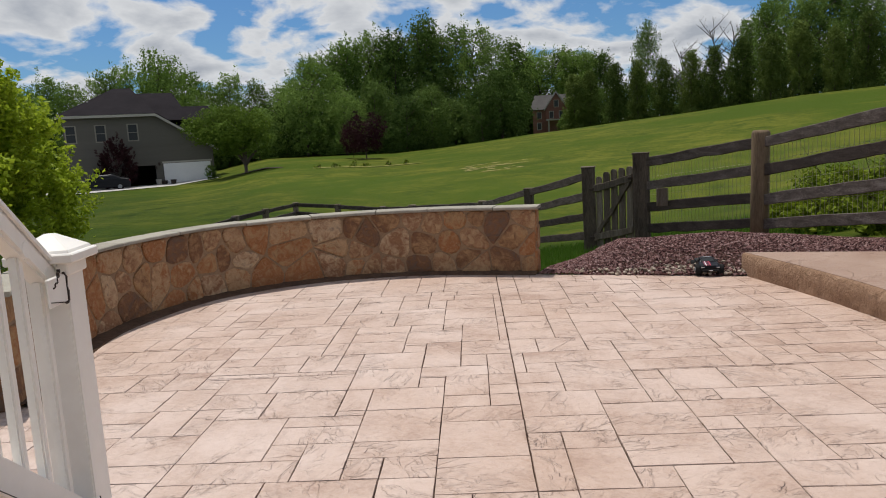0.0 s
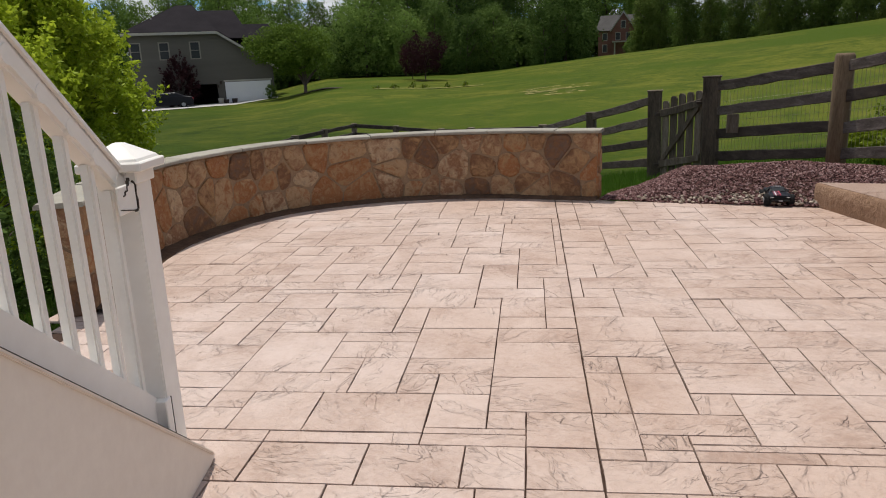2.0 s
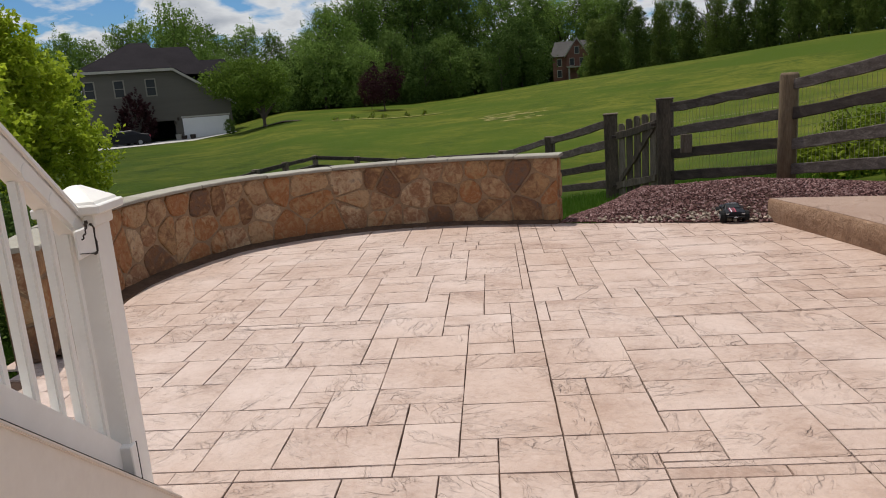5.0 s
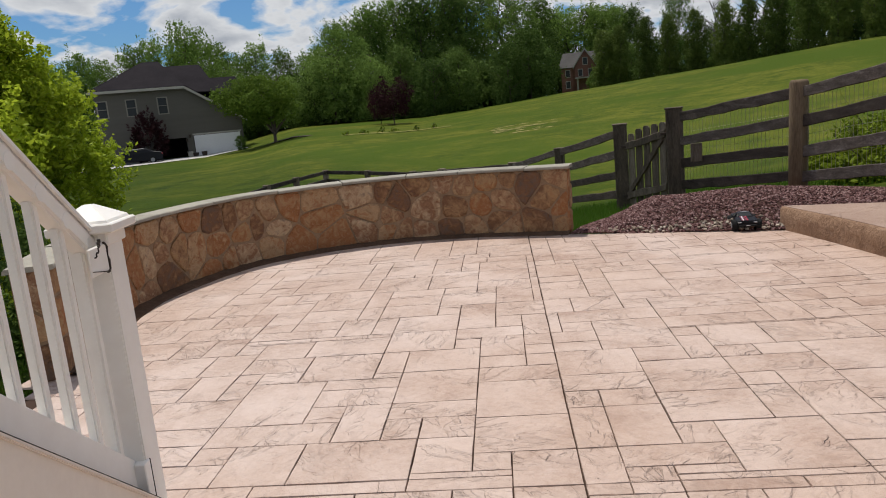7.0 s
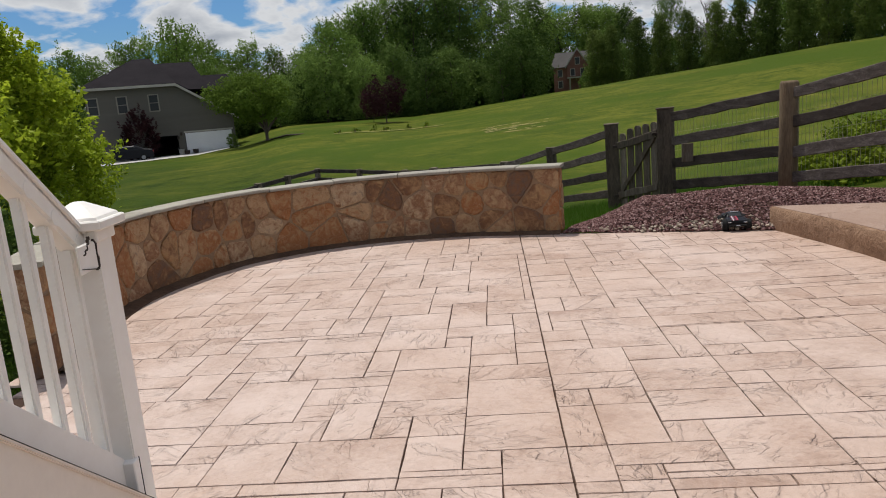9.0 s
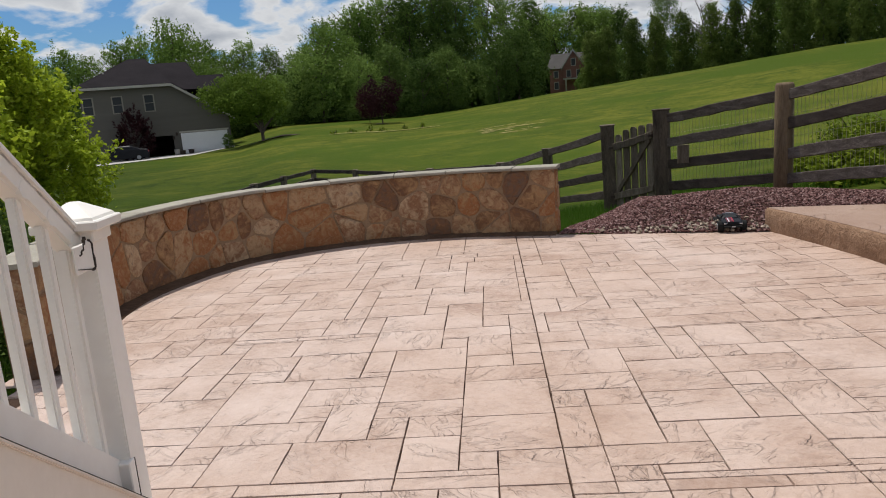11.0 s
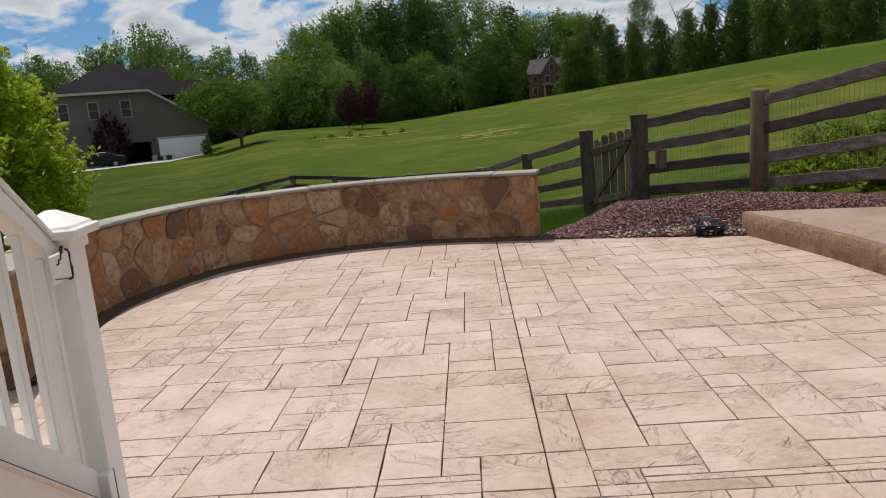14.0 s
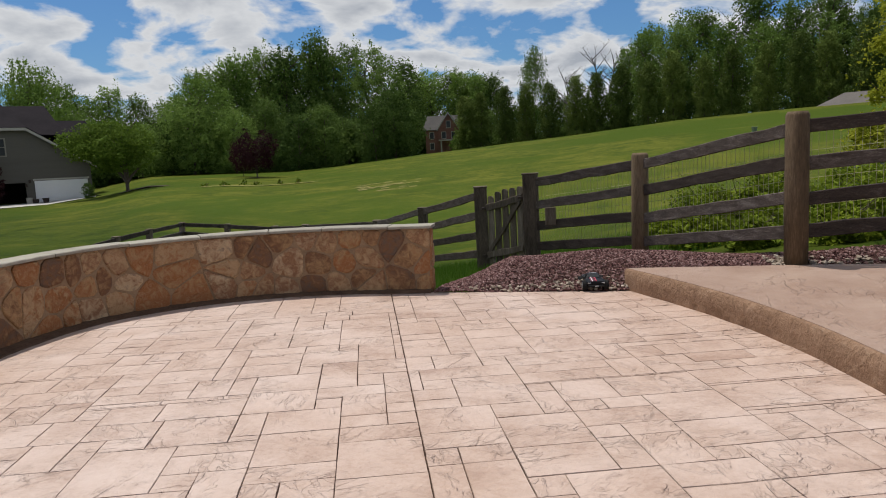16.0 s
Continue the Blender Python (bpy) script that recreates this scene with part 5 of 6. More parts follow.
grass_patch("green grass blades at the foot of the gate", 9000, lambda g: (g.uniform(0.5, 2.4), g.uniform(7.0, 12.5)), 61, (0.05, 0.14))
grass_patch("green grass blades beside the patio", 8000, lambda g: (g.uniform(-4.6, -2.62), g.uniform(1.6, 6.5)), 62, (0.04, 0.1))
grass_patch("green grass blades behind the fence", 9000, lambda g: (g.uniform(2.6, 6.5), g.uniform(8.2, 13.0)), 63, (0.06, 0.16))


# ---- neighbour's grey house ----
HOUSE_AT = pose(*polar(-24.4, 76), -1.62, 0, 0, 24.4)


def quad(name, pts, material, parent, label="", depth=0.06):
    """A slab over a planar outline, thickened backwards along its normal."""
    bm = bmesh.new()
    a = [Vector(p) for p in pts]
    nrm = (a[1] - a[0]).cross(a[2] - a[0]).normalized() * depth
    f0, f1 = [bm.verts.new(p) for p in a], [bm.verts.new(p - nrm) for p in a]
    bm.faces.new(f0), bm.faces.new(f1[::-1])
    for i in range(len(a)):
        bm.faces.new((f0[i - 1], f1[i - 1], f1[i], f0[i]))
    bmesh.ops.recalc_face_normals(bm, faces=bm.faces)
    return part(name, bm, material, parent, label)


house = thing("neighbour_house", "grey-green sided two-storey house with dark hipped roof and garage", "house", HOUSE_AT)
HL, HR, EAVE = -6.7, 6.4, 7.05
# front wall: long eave, then the raking garage roof
wall_pts = [(HL, 0), (-1.45, 0), (-1.45, 2.05), (1.0 - 0.05, 2.05), (0.95, 0), (1.62, 0), (1.62, 2.2), (6.1, 2.2), (6.1, 0), (HR, 0), (HR, 3.55), (1.35, EAVE), (HL, EAVE)]
bm = bmesh.new()
fa = [bm.verts.new((x, 0, z)) for x, z in wall_pts]
fb = [bm.verts.new((x, 0.25, z)) for x, z in wall_pts]
bm.faces.new(fa), bm.faces.new(fb[::-1])
for i in range(len(fa)):
    bm.faces.new((fa[i - 1], fb[i - 1], fb[i], fa[i]))
bmesh.ops.recalc_face_normals(bm, faces=bm.faces)
front_wall = part("front_wall", bm, SIDING, house)
part("side_wall", block(HL, 0.26, 0, HL + 0.25, 11, EAVE), SIDING, house)
part("side_wall", block(HR - 0.25, 0.26, 0, HR, 11, 3.5), SIDING, house)
part("back_wall", block(HL + 0.26, 10.75, 0, HR - 0.26, 11, 3.6), SIDING, house)
part("garage_lining", block(HL + 0.3, 6.0, 0, HR - 0.3, 6.2, 3.4), DARKROOM, house)
part("garage_floor", block(HL + 0.3, 0.1, -0.05, HR - 0.3, 6.0, 0.03), DARKROOM, house)
quad("roof", [(HL - 0.5, -0.45, EAVE - 0.05), (1.5, -0.45, EAVE - 0.05), (-0.6, 5.2, EAVE + 2.8), (-2.2, 5.2, EAVE + 2.8)], SHINGLE, house, "dark shingle hip roof", 0.12)
quad("roof", [(1.5, -0.45, EAVE - 0.05), (HR + 0.5, -0.45, 3.45), (HR + 0.5, 11.4, 3.45), (1.5, 11.4, EAVE - 0.05)], SHINGLE, house, depth=0.12)
quad("roof", [(1.5, -0.45, EAVE - 0.05), (1.5, 11.4, EAVE - 0.05), (-0.6, 5.2, EAVE + 2.8)], SHINGLE, house, depth=0.12)
quad("roof", [(HL - 0.5, 11.4, EAVE - 0.05), (HL - 0.5, -0.45, EAVE - 0.05), (-2.2, 5.2, EAVE + 2.8)], SHINGLE, house, depth=0.12)
quad("roof", [(1.5, 11.4, EAVE - 0.05), (HL - 0.5, 11.4, EAVE - 0.05), (-2.2, 5.2, EAVE + 2.8), (-0.6, 5.2, EAVE + 2.8)], SHINGLE, house, depth=0.12)
# rear wing with a long ridge seen over the garage roof
quad("wing_roof", [(-0.4, 4.0, EAVE - 0.4), (4.9, 4.0, EAVE - 0.6), (3.5, 9.5, EAVE + 2.6), (-0.4, 9.5, EAVE + 2.6)], SHINGLE, house, "dark shingle wing roof", 0.12)
quad("wing_roof", [(4.9, 4.0, EAVE - 0.6), (4.9, 15.0, EAVE - 0.6), (3.5, 9.5, EAVE + 2.6)], SHINGLE, house, depth=0.12)
quad("wing_roof", [(4.9, 15.0, EAVE - 0.6), (-0.4, 15.0, EAVE - 0.4), (-0.4, 9.5, EAVE + 2.6), (3.5, 9.5, EAVE + 2.6)], SHINGLE, house, depth=0.12)
quad("wing_roof", [(3.0, 5.2, EAVE - 1.0), (8.0, 5.2, EAVE - 1.0), (7.0, 8.6, EAVE + 1.05), (3.0, 8.6, EAVE + 1.05)], SHINGLE, house, depth=0.12)
quad("wing_roof", [(8.0, 12.0, EAVE - 1.0), (3.0, 12.0, EAVE - 1.0), (3.0, 8.6, EAVE + 1.05), (7.0, 8.6, EAVE + 1.05)], SHINGLE, house, depth=0.12)
quad("wing_roof", [(8.0, 5.2, EAVE - 1.0), (8.0, 12.0, EAVE - 1.0), (7.0, 8.6, EAVE + 1.05)], SHINGLE, house, depth=0.12)
part("wing_wall", block(0.0, 11.05, 0, 4.6, 14.6, EAVE - 0.7), SIDING, house)
part("eave_trim", block(HL - 0.5, -0.5, EAVE - 0.32, 1.42, -0.42, EAVE - 0.08), TRIM, house, "pale eave board")
quad("rake_trim", [(1.42, -0.47, EAVE - 0.34), (HR + 0.5, -0.47, 3.16), (HR + 0.5, -0.47, 3.42), (1.42, -0.47, EAVE - 0.08)], TRIM, house, "pale raking board", 0.06)
for x in (-6.1, -3.55, -0.75):
    win = part("window", block(x - 0.5, -0.05, 4.45, x + 0.5, 0.02, 6.1), FRAME, house, "sash window with grey-tan trim")
    for z0, z1 in ((4.55, 5.25), (5.31, 6.0)):
        part("pane", block(x - 0.38, -0.075, z0, x + 0.38, -0.055, z1), GLASS, win)
door = part("garage_door", block(1.66, -0.02, 0.02, 6.06, 0.06, 2.17), GARAGE, house, "closed white sectional garage door")
for k in range(4):
    part("door_panel", block(1.7, -0.04, 0.05 + 0.53 * k, 6.02, -0.021, 0.54 + 0.53 * k, 0.006), GARAGE, door)
part("garage_trim", block(1.56, -0.06, 2.2, 6.2, -0.004, 2.36), TRIM, house)
part("roof_vent", block(-4.58, 2.2, EAVE + 1.1, -4.42, 2.36, EAVE + 1.45, 0.02), TRIM, house, "white roof vent")
part("vent_pipe", block(-3.57, 3.9, EAVE + 1.8, -3.43, 4.04, EAVE + 2.2, 0.02), TRIM, house, "white vent pipe")
for x, z in ((1.3, 0.9), (0.98, 0.55)):
    part("wall_light", block(x - 0.1, -0.2, z + 1.1, x + 0.1, -0.004, z + 1.4, 0.02), CRACK, house)
for i, (x, h) in enumerate(((0.75, 0.7), (1.25, 0.55), (2.05, 0.6))):
    can = thing("garden_pot", "dark planter pot standing by the garage", "planter", HOUSE_AT @ pose(x + 0.35, -0.9, 0), "garage planters")
    v, f = tube([(0, 0, 0), (0, 0, h * 0.8), (0, 0, h)], [0.2, 0.28, 0.3], 10)
    raw("pot", v, f, CRACK if i else TRIM, can)

vs = []
for a, r in ((-40, 63.5), (-33, 65), (-27, 68), (-22.5, 71), (-19.4, 74.6)):
    x, y = polar(a, r)
    vs.append((x, y, ground_z(x, y) + 0.04))
for a, r in ((-19.4, 75.6), (-22.5, 75.9), (-27, 75.6), (-33, 74), (-40, 72)):
    x, y = polar(a, r)
    vs.append((x, y, ground_z(x, y) + 0.05))
tagged(raw("driveway", vs, [(i, i + 1, 8 - i, 9 - i) for i in range(4)], DRIVE), "pale concrete driveway before the grey house", "driveway", kind="structure")


def parked_car(label, at):
    ob = thing("parked_car", label, "car", at)
    prof = [(-2.25, 0.35), (-2.28, 0.75), (-2.0, 0.95), (-1.2, 1.02), (-0.55, 1.38), (0.75, 1.42), (1.55, 1.08), (2.15, 1.0), (2.3, 0.7), (2.25, 0.33)]
    bm = bmesh.new()
    rows = []
    for y, k in ((-0.88, 0.0), (-0.8, 1.0), (0.8, 1.0), (0.88, 0.0)):
        rows.append([bm.verts.new((x, y * (0.82 if z > 1.1 else 1), z - (0.05 if not k else 0))) for x, z in prof])
    for a, b in zip(rows, rows[1:]):
        for i in range(len(prof)):
            bm.faces.new((a[i - 1], a[i], b[i], b[i - 1]))
    bm.faces.new(rows[0][::-1]), bm.faces.new(rows[-1])
    bmesh.ops.recalc_face_normals(bm, faces=bm.faces)
    body = part("body", bm, CARPAINT, ob, smooth=False)
    for sy in (-1, 1):
        for x0, x1 in ((-0.95, -0.05), (0.02, 0.85)):
            part("side_window", block(x0, sy * 0.74 - 0.03, 1.05, x1, sy * 0.74 + 0.03, 1.31, 0.02), GLASS, body)
        for x in (-1.4, 1.4):
            v, f = tube([(x, sy * 0.68, 0.32), (x, sy * 0.92, 0.32)], [0.32, 0.32], 16)
            wheel = raw("wheel", v, f, RUBBER, ob)
            v, f = tube([(x, sy * 0.88, 0.32), (x, sy * 0.935, 0.32)], [0.2, 0.18], 12)
            raw("rim", v, f, GREYBOX, wheel)
        part("tail_light", block(2.22, sy * 0.62 - 0.16, 0.74, 2.29, sy * 0.62 + 0.16, 0.86, 0.01), TOYPINK, ob)
    return ob


cx, cy = polar(-27.3, 72.5)
parked_car("black sedan parked on the driveway", pose(cx, cy, ground_z(cx, cy) + 0.02, 0, 0, 24.4))

# ---- brick house among the trees on the hill ----
bx, by = polar(6.35, 131)
brick = thing("brick_house", "red brick house with steep pale-trimmed gables among trees", "house", pose(bx, by, ground_z(bx, by) - 0.2, 0, 0, -6.2) @ Matrix.Scale(0.86, 4))
part("front_wall", block(-3.6, 0, 0, 6.5, 8, 5.0), BRICK, brick)
bm = bmesh.new()
pts = [(-0.9, 5.0), (3.3, 5.0), (1.2, 8.1)]
a, b = [bm.verts.new((x, -0.6, z)) for x, z in pts], [bm.verts.new((x, 4, z)) for x, z in pts]
bm.faces.new(a), bm.faces.new(b[::-1])
for i in range(3):
    bm.faces.new((a[i - 1], b[i - 1], b[i], a[i]))
bmesh.ops.recalc_face_normals(bm, faces=bm.faces)
part("gable", bm, BRICK, brick)
part("bay", block(-0.9, -0.62, 0, 3.3, 0.0, 5.0), BRICK, brick)
for sgn, x0 in ((1, -1.25), (-1, 3.65)):
    quad("gable_roof", [(x0, -0.95, 4.7), (1.2, -0.95, 8.35), (1.2, 4.2, 8.35), (x0, 4.2, 4.7)], ROOFGREY, brick, depth=0.15)
    quad("gable_trim", [(x0, -1.0, 4.55), (x0, -1.0, 4.95), (1.2, -1.0, 8.55), (1.2, -1.0, 8.1)], TRIM, brick, "pale gable board", 0.1)
quad("roof", [(-4.1, -0.4, 4.9), (7.0, -0.4, 4.9), (6.0, 4.2, 8.0), (-3.2, 4.2, 8.0)], ROOFGREY, brick, "grey shingle roof", 0.15)
quad("roof", [(7.0, 8.4, 4.9), (-4.1, 8.4, 4.9), (-3.2, 4.2, 8.0), (6.0, 4.2, 8.0)], ROOFGREY, brick, depth=0.15)
for x, z in ((1.2, 5.2), (0.2, 3.0), (2.2, 3.0), (-2.3, 3.0), (4.6, 3.0), (-2.3, 0.8), (4.6, 0.8)):
    y = -0.66 if -0.9 < x < 3.3 else -0.04
    win = part("window", block(x - 0.5, y, z, x + 0.5, y + 0.03, z + 1.5), TRIM, brick)
    part("pane", block(x - 0.38, y - 0.02, z + 0.12, x + 0.38, y - 0.004, z + 1.38), GLASS, win)
for x in (-0.4, 2.8):
    part("porch_column", block(x - 0.15, -1.7, 0, x + 0.15, -1.4, 2.6, 0.02), TRIM, brick)
part("porch_roof", block(-0.9, -1.9, 2.6, 3.3, -0.63, 2.85), TRIM, brick)

# low roof beyond the hill's crest
rx, ry = polar(35.4, 98)
cottage = thing("far_cottage", "low pale-grey roofed house beyond the hill crest", "house", pose(rx, ry, ground_z(rx, ry) - 2.1, 0, 0, -50))
part("wall", block(-4, 0, 0, 4, 7, 1.7), SIDING, cottage)
hip = [(-4.5, -0.5, 1.6), (4.5, -0.5, 1.6), (4.5, 7.5, 1.6), (-4.5, 7.5, 1.6), (-1.6, 3.5, 3.6), (1.6, 3.5, 3.6)]
for k in ((0, 1, 5, 4), (2, 3, 4, 5), (1, 2, 5), (3, 0, 4)):
    quad("roof", [hip[q] for q in k], PALEROOF, cottage, "pale grey hip roof", 0.15)

# ---- small things on the lawn ----
px, py = polar(29.4, 60)
ped = thing("utility_pedestal", "short green utility pedestal on the lawn", "pedestal", pose(px, py, ground_z(px, py)))
part("housing", block(-0.15, -0.15, 0, 0.15, 0.15, 0.72, 0.03), GREENBOX, ped)
part("lid", block(-0.18, -0.18, 0.72, 0.18, 0.18, 0.82, 0.03), GREENBOX, ped)
px, py = polar(37.2, 13.5)
cab = thing("utility_cabinet", "grey metal utility cabinet behind the fence", "cabinet", pose(px, py, ground_z(px, py), 0, 0, -30))
part("housing", block(-0.45, -0.3, 0, 0.45, 0.3, 0.72, 0.02), GREYBOX, cab)
part("lid", block(-0.48, -0.33, 0.72, 0.48, 0.33, 0.78, 0.015), GREYBOX, cab)


def ground_strip(name, label, spots, material, seed, lift=0.03):
    g = random.Random(seed)
    V, Fc = [], []
    for az_, r, w, d in spots:
        n, base = 14, len(V)
        for k in range(n):
            t = 2 * math.pi * k / n
            q = 1 + g.uniform(-0.3, 0.3)
            x, y = polar(az_, r)
            c, s_ = math.cos(radians(az_)), math.sin(radians(az_))
            dx, dy = math.cos(t) * w * q, math.sin(t) * d * q
            x, y = x + dx * c + dy * s_, y - dx * s_ + dy * c
            V.append((x, y, ground_z(x, y) + lift))
        Fc.append(tuple(range(base, base + n)))
    return tagged(raw(name, V, Fc, material), label, "ground patch", kind="structure")


g = random.Random(12)
ground_strip("straw_patch", "dry yellow straw patches on the lawn", [(2.0 + g.uniform(-2.3, 2.3), 50 + g.uniform(-4, 4), g.uniform(0.15, 0.6), g.uniform(0.1, 0.3)) for _ in range(34)], STRAW, 14)
ground_strip("gravel_path", "pale thin strip along a garden bed on the lawn", [(-11.8 + 0.55 * k, 64 + 0.5 * math.sin(k * 0.7), 0.5, 0.32) for k in range(15)], STRAW, 15, 0.07)
ground_strip("mulch_ring", "dark mulch bed under the small tree", [(-16.3, 69.6, 2.4, 0.9), (-8.2, 82, 1.0, 0.6)], MULCH, 16)


# ---- toy truck at rest on the patio's edge ----
def toy_truck(label, at):
    ob = thing("toy_truck", label, "toy truck", at)
    # nose points to -y; the shell is lofted over cross sections: y, half width, sill, shoulder, roof, roof half width
    secs = [(-0.265, 0.095, 0.055, 0.075, 0.08, 0.08), (-0.255, 0.125, 0.05, 0.095, 0.102, 0.105), (-0.17, 0.14, 0.055, 0.108, 0.118, 0.12), (-0.09, 0.132, 0.055, 0.112, 0.125, 0.105), (-0.03, 0.128, 0.055, 0.115, 0.165, 0.08), (0.06, 0.128, 0.055, 0.115, 0.168, 0.078), (0.10, 0.132, 0.055, 0.118, 0.13, 0.10), (0.2, 0.14, 0.065, 0.118, 0.124, 0.115), (0.265, 0.125, 0.075, 0.11, 0.116, 0.105)]
    bm = bmesh.new()
    rows = []
    for y, w, lo_, sh, top, tw in secs:
        w, tw = w * 0.9, tw * 0.9
        rows.append([bm.verts.new(p) for p in ((-w * 0.86, y, lo_), (-w, y, lo_ + 0.015), (-w, y, sh), (-tw, y, top), (0, y, top + 0.003), (tw, y, top), (w, y, sh), (w, y, lo_ + 0.015), (w * 0.86, y, lo_))])
    for a, b in zip(rows, rows[1:]):
        for i in range(8):
            bm.faces.new((a[i], b[i], b[i + 1], a[i + 1]))
        bm.faces.new((a[8], b[8], b[0], a[0]))
    bm.faces.new(rows[0]), bm.faces.new(rows[-1][::-1])
    bmesh.ops.recalc_face_normals(bm, faces=bm.faces)
    bmesh.ops.bevel(bm, geom=bm.edges[:], offset=0.003, segments=1, affect="EDGES")
    body = part("body_shell", bm, TOYBODY, ob, "glossy black toy truck shell")
    for x, mm in ((-0.062, HOODRED), (-0.046, TOYWHITE), (-0.03, HOODRED), (-0.012, HOODRED), (0.004, TOYPINK)):
        quad("hood_stripe", [(x - 0.005, -0.252, 0.1115), (x + 0.005, -0.252, 0.1115), (x + 0.005, -0.092, 0.1335), (x - 0.005, -0.092, 0.1335)], mm, body, depth=0.007)
    quad("windscreen", [(-0.078, -0.084, 0.133), (0.078, -0.084, 0.133), (0.066, -0.036, 0.1655), (-0.066, -0.036, 0.1655)], GLASS, body, "dark windscreen", 0.003)
    for sx in (-1, 1):
        quad("side_window", [(sx * 0.122, -0.05, 0.125), (sx * 0.122, 0.06, 0.125), (sx * 0.09, 0.05, 0.16), (sx * 0.09, -0.02, 0.16)], GLASS, body, depth=0.003)
        part("headlight", block(sx * 0.088 - 0.022, -0.264, 0.075, sx * 0.088 + 0.022, -0.252, 0.09, 0.003), SILVER, body, "small silver headlight")
        for y in (-0.165, 0.165):
            v, f = tube([(sx * 0.1, y, 0.036), (sx * 0.108, y, 0.036), (sx * 0.162, y, 0.036), (sx * 0.17, y, 0.036)], [0.062, 0.071, 0.071, 0.062], 20)
            tyre = raw("tyre", v, f, RUBBER, ob)
            v, f = tube([(sx * 0.16, y, 0.036), (sx * 0.173, y, 0.036)], [0.04, 0.034], 12)
            raw("rim", v, f, SILVER, tyre)
    part("bumper", block(-0.105, -0.285, 0.035, 0.105, -0.262, 0.058, 0.006), RUBBER, ob)
    part("number_bar", block(-0.02, -0.2875, 0.042, 0.025, -0.2855, 0.05), TOYWHITE, ob)
    part("chassis", block(-0.07, -0.25, 0.03, 0.07, 0.25, 0.06, 0.006), RUBBER, ob)
    part("rear_bumper", block(-0.11, 0.26, 0.04, 0.11, 0.282, 0.07, 0.006), RUBBER, ob)
    part("roof_lamp", block(-0.045, -0.02, 0.172, 0.045, 0.0, 0.182, 0.003), SILVER, ob, "small silver roof bar")
    return ob


toy_truck("small black toy truck with red hood stripes by the gravel", pose(2.02, 6.28, 0.024, 0, 0, -8) @ Matrix.Scale(0.68, 4))


# ---- stamped patio tiles: the across joints run from the ends of the along joints ----
# along joints: x, from y, to y
JOINTS_LEFT = [(-2.19, 4.51, 4.78), (-2.03, 4.53, 5.11), (-1.82, 4.99, 5.61), (-1.74, 3.73, 4.00), (-1.69, 4.25, 4.98), (-1.60, 3.09, 3.39), (-1.54, 3.73, 4.53), (-1.49, 4.73, 4.97), (-1.40, 3.11, 3.85), (-1.33, 4.08, 4.79), (-1.27, 2.44, 3.42), (-1.12, 2.28, 2.56), (-1.12, 3.56, 3.87), (-1.10, 5.05, 5.88), (-1.06, 3.24, 3.56), (-1.03, 3.89, 4.21), (-0.96, 4.23, 5.28), (-0.91, 2.79, 3.25), (-0.84, 2.28, 2.58), (-0.82, 3.94, 4.89), (-0.75, 2.60, 2.93), (-0.69, 3.26, 4.24), (-0.55, 2.61, 3.62), (-0.50, 5.98, 6.68)]
JOINTS_MID = [(-0.46, 4.30, 4.69), (-0.40, 2.20, 2.78), (-0.37, 5.37, 5.99), (-0.32, 3.64, 4.42), (-0.23, 4.73, 5.64), (-0.18, 2.31, 3.78), (-0.10, 3.96, 4.87), (-0.04, 2.16, 2.44), (0.05, 3.31, 4.14), (0.14, 4.47, 5.82), (0.195, 2.18, 7.0), (0.26, 3.80, 4.13), (0.34, 2.18, 2.94), (0.35, 5.40, 6.39), (0.36, 4.14, 4.45), (0.43, 3.48, 3.95), (0.49, 4.47, 5.52), (0.50, 2.18, 2.28), (0.57, 2.46, 3.48), (0.65, 4.16, 5.20), (0.72, 2.22, 2.58), (0.72, 5.35, 6.21)]
JOINTS_RIGHT = [(0.81, 3.29, 4.27), (0.95, 2.58, 3.75), (1.02, 4.29, 5.34), (1.10, 5.70, 6.14), (1.11, 2.20, 3.08), (1.13, 3.27, 3.40), (1.25, 3.39, 3.71), (1.25, 4.92, 5.65), (1.35, 2.58, 3.40), (1.37, 3.73, 4.04), (1.40, 4.11, 4.96), (1.50, 2.25, 2.70), (1.57, 3.73, 4.38), (1.73, 5.08, 5.38), (1.74, 2.72, 3.88), (1.77, 4.08, 4.35), (1.91, 2.41, 3.03), (2.02, 5.05, 5.40), (2.04, 3.51, 3.80), (2.12, 2.77, 3.10), (2.14, 3.15, 3.48), (2.19, 4.54, 5.18)]


# across joints: y, from x, to x
ACROSS_LEFT = [(3.39, -1.82, -1.06), (3.24, -1.80, -1.76), (3.07, -1.70, -1.28), (2.77, -1.54, -0.76), (2.61, -1.46, -1.26), (2.58, -1.24, -0.22), (2.44, -1.36, -1.14), (2.28, -0.98, -0.20), (2.78, -0.54, -0.22), (2.94, -0.88, -0.23), (3.12, -0.86, -0.56), (3.24, -1.22, -0.93), (3.30, -0.69, -0.25), (4.24, -2.35, -1.07), (4.50, -1.32, -0.53), (4.25, -0.84, -0.46), (3.93, -0.82, -0.27), (3.61, -0.64, -0.32), (3.75, -0.32, -0.26), (3.70, -1.61, -1.36), (4.39, -0.47, -0.29)]
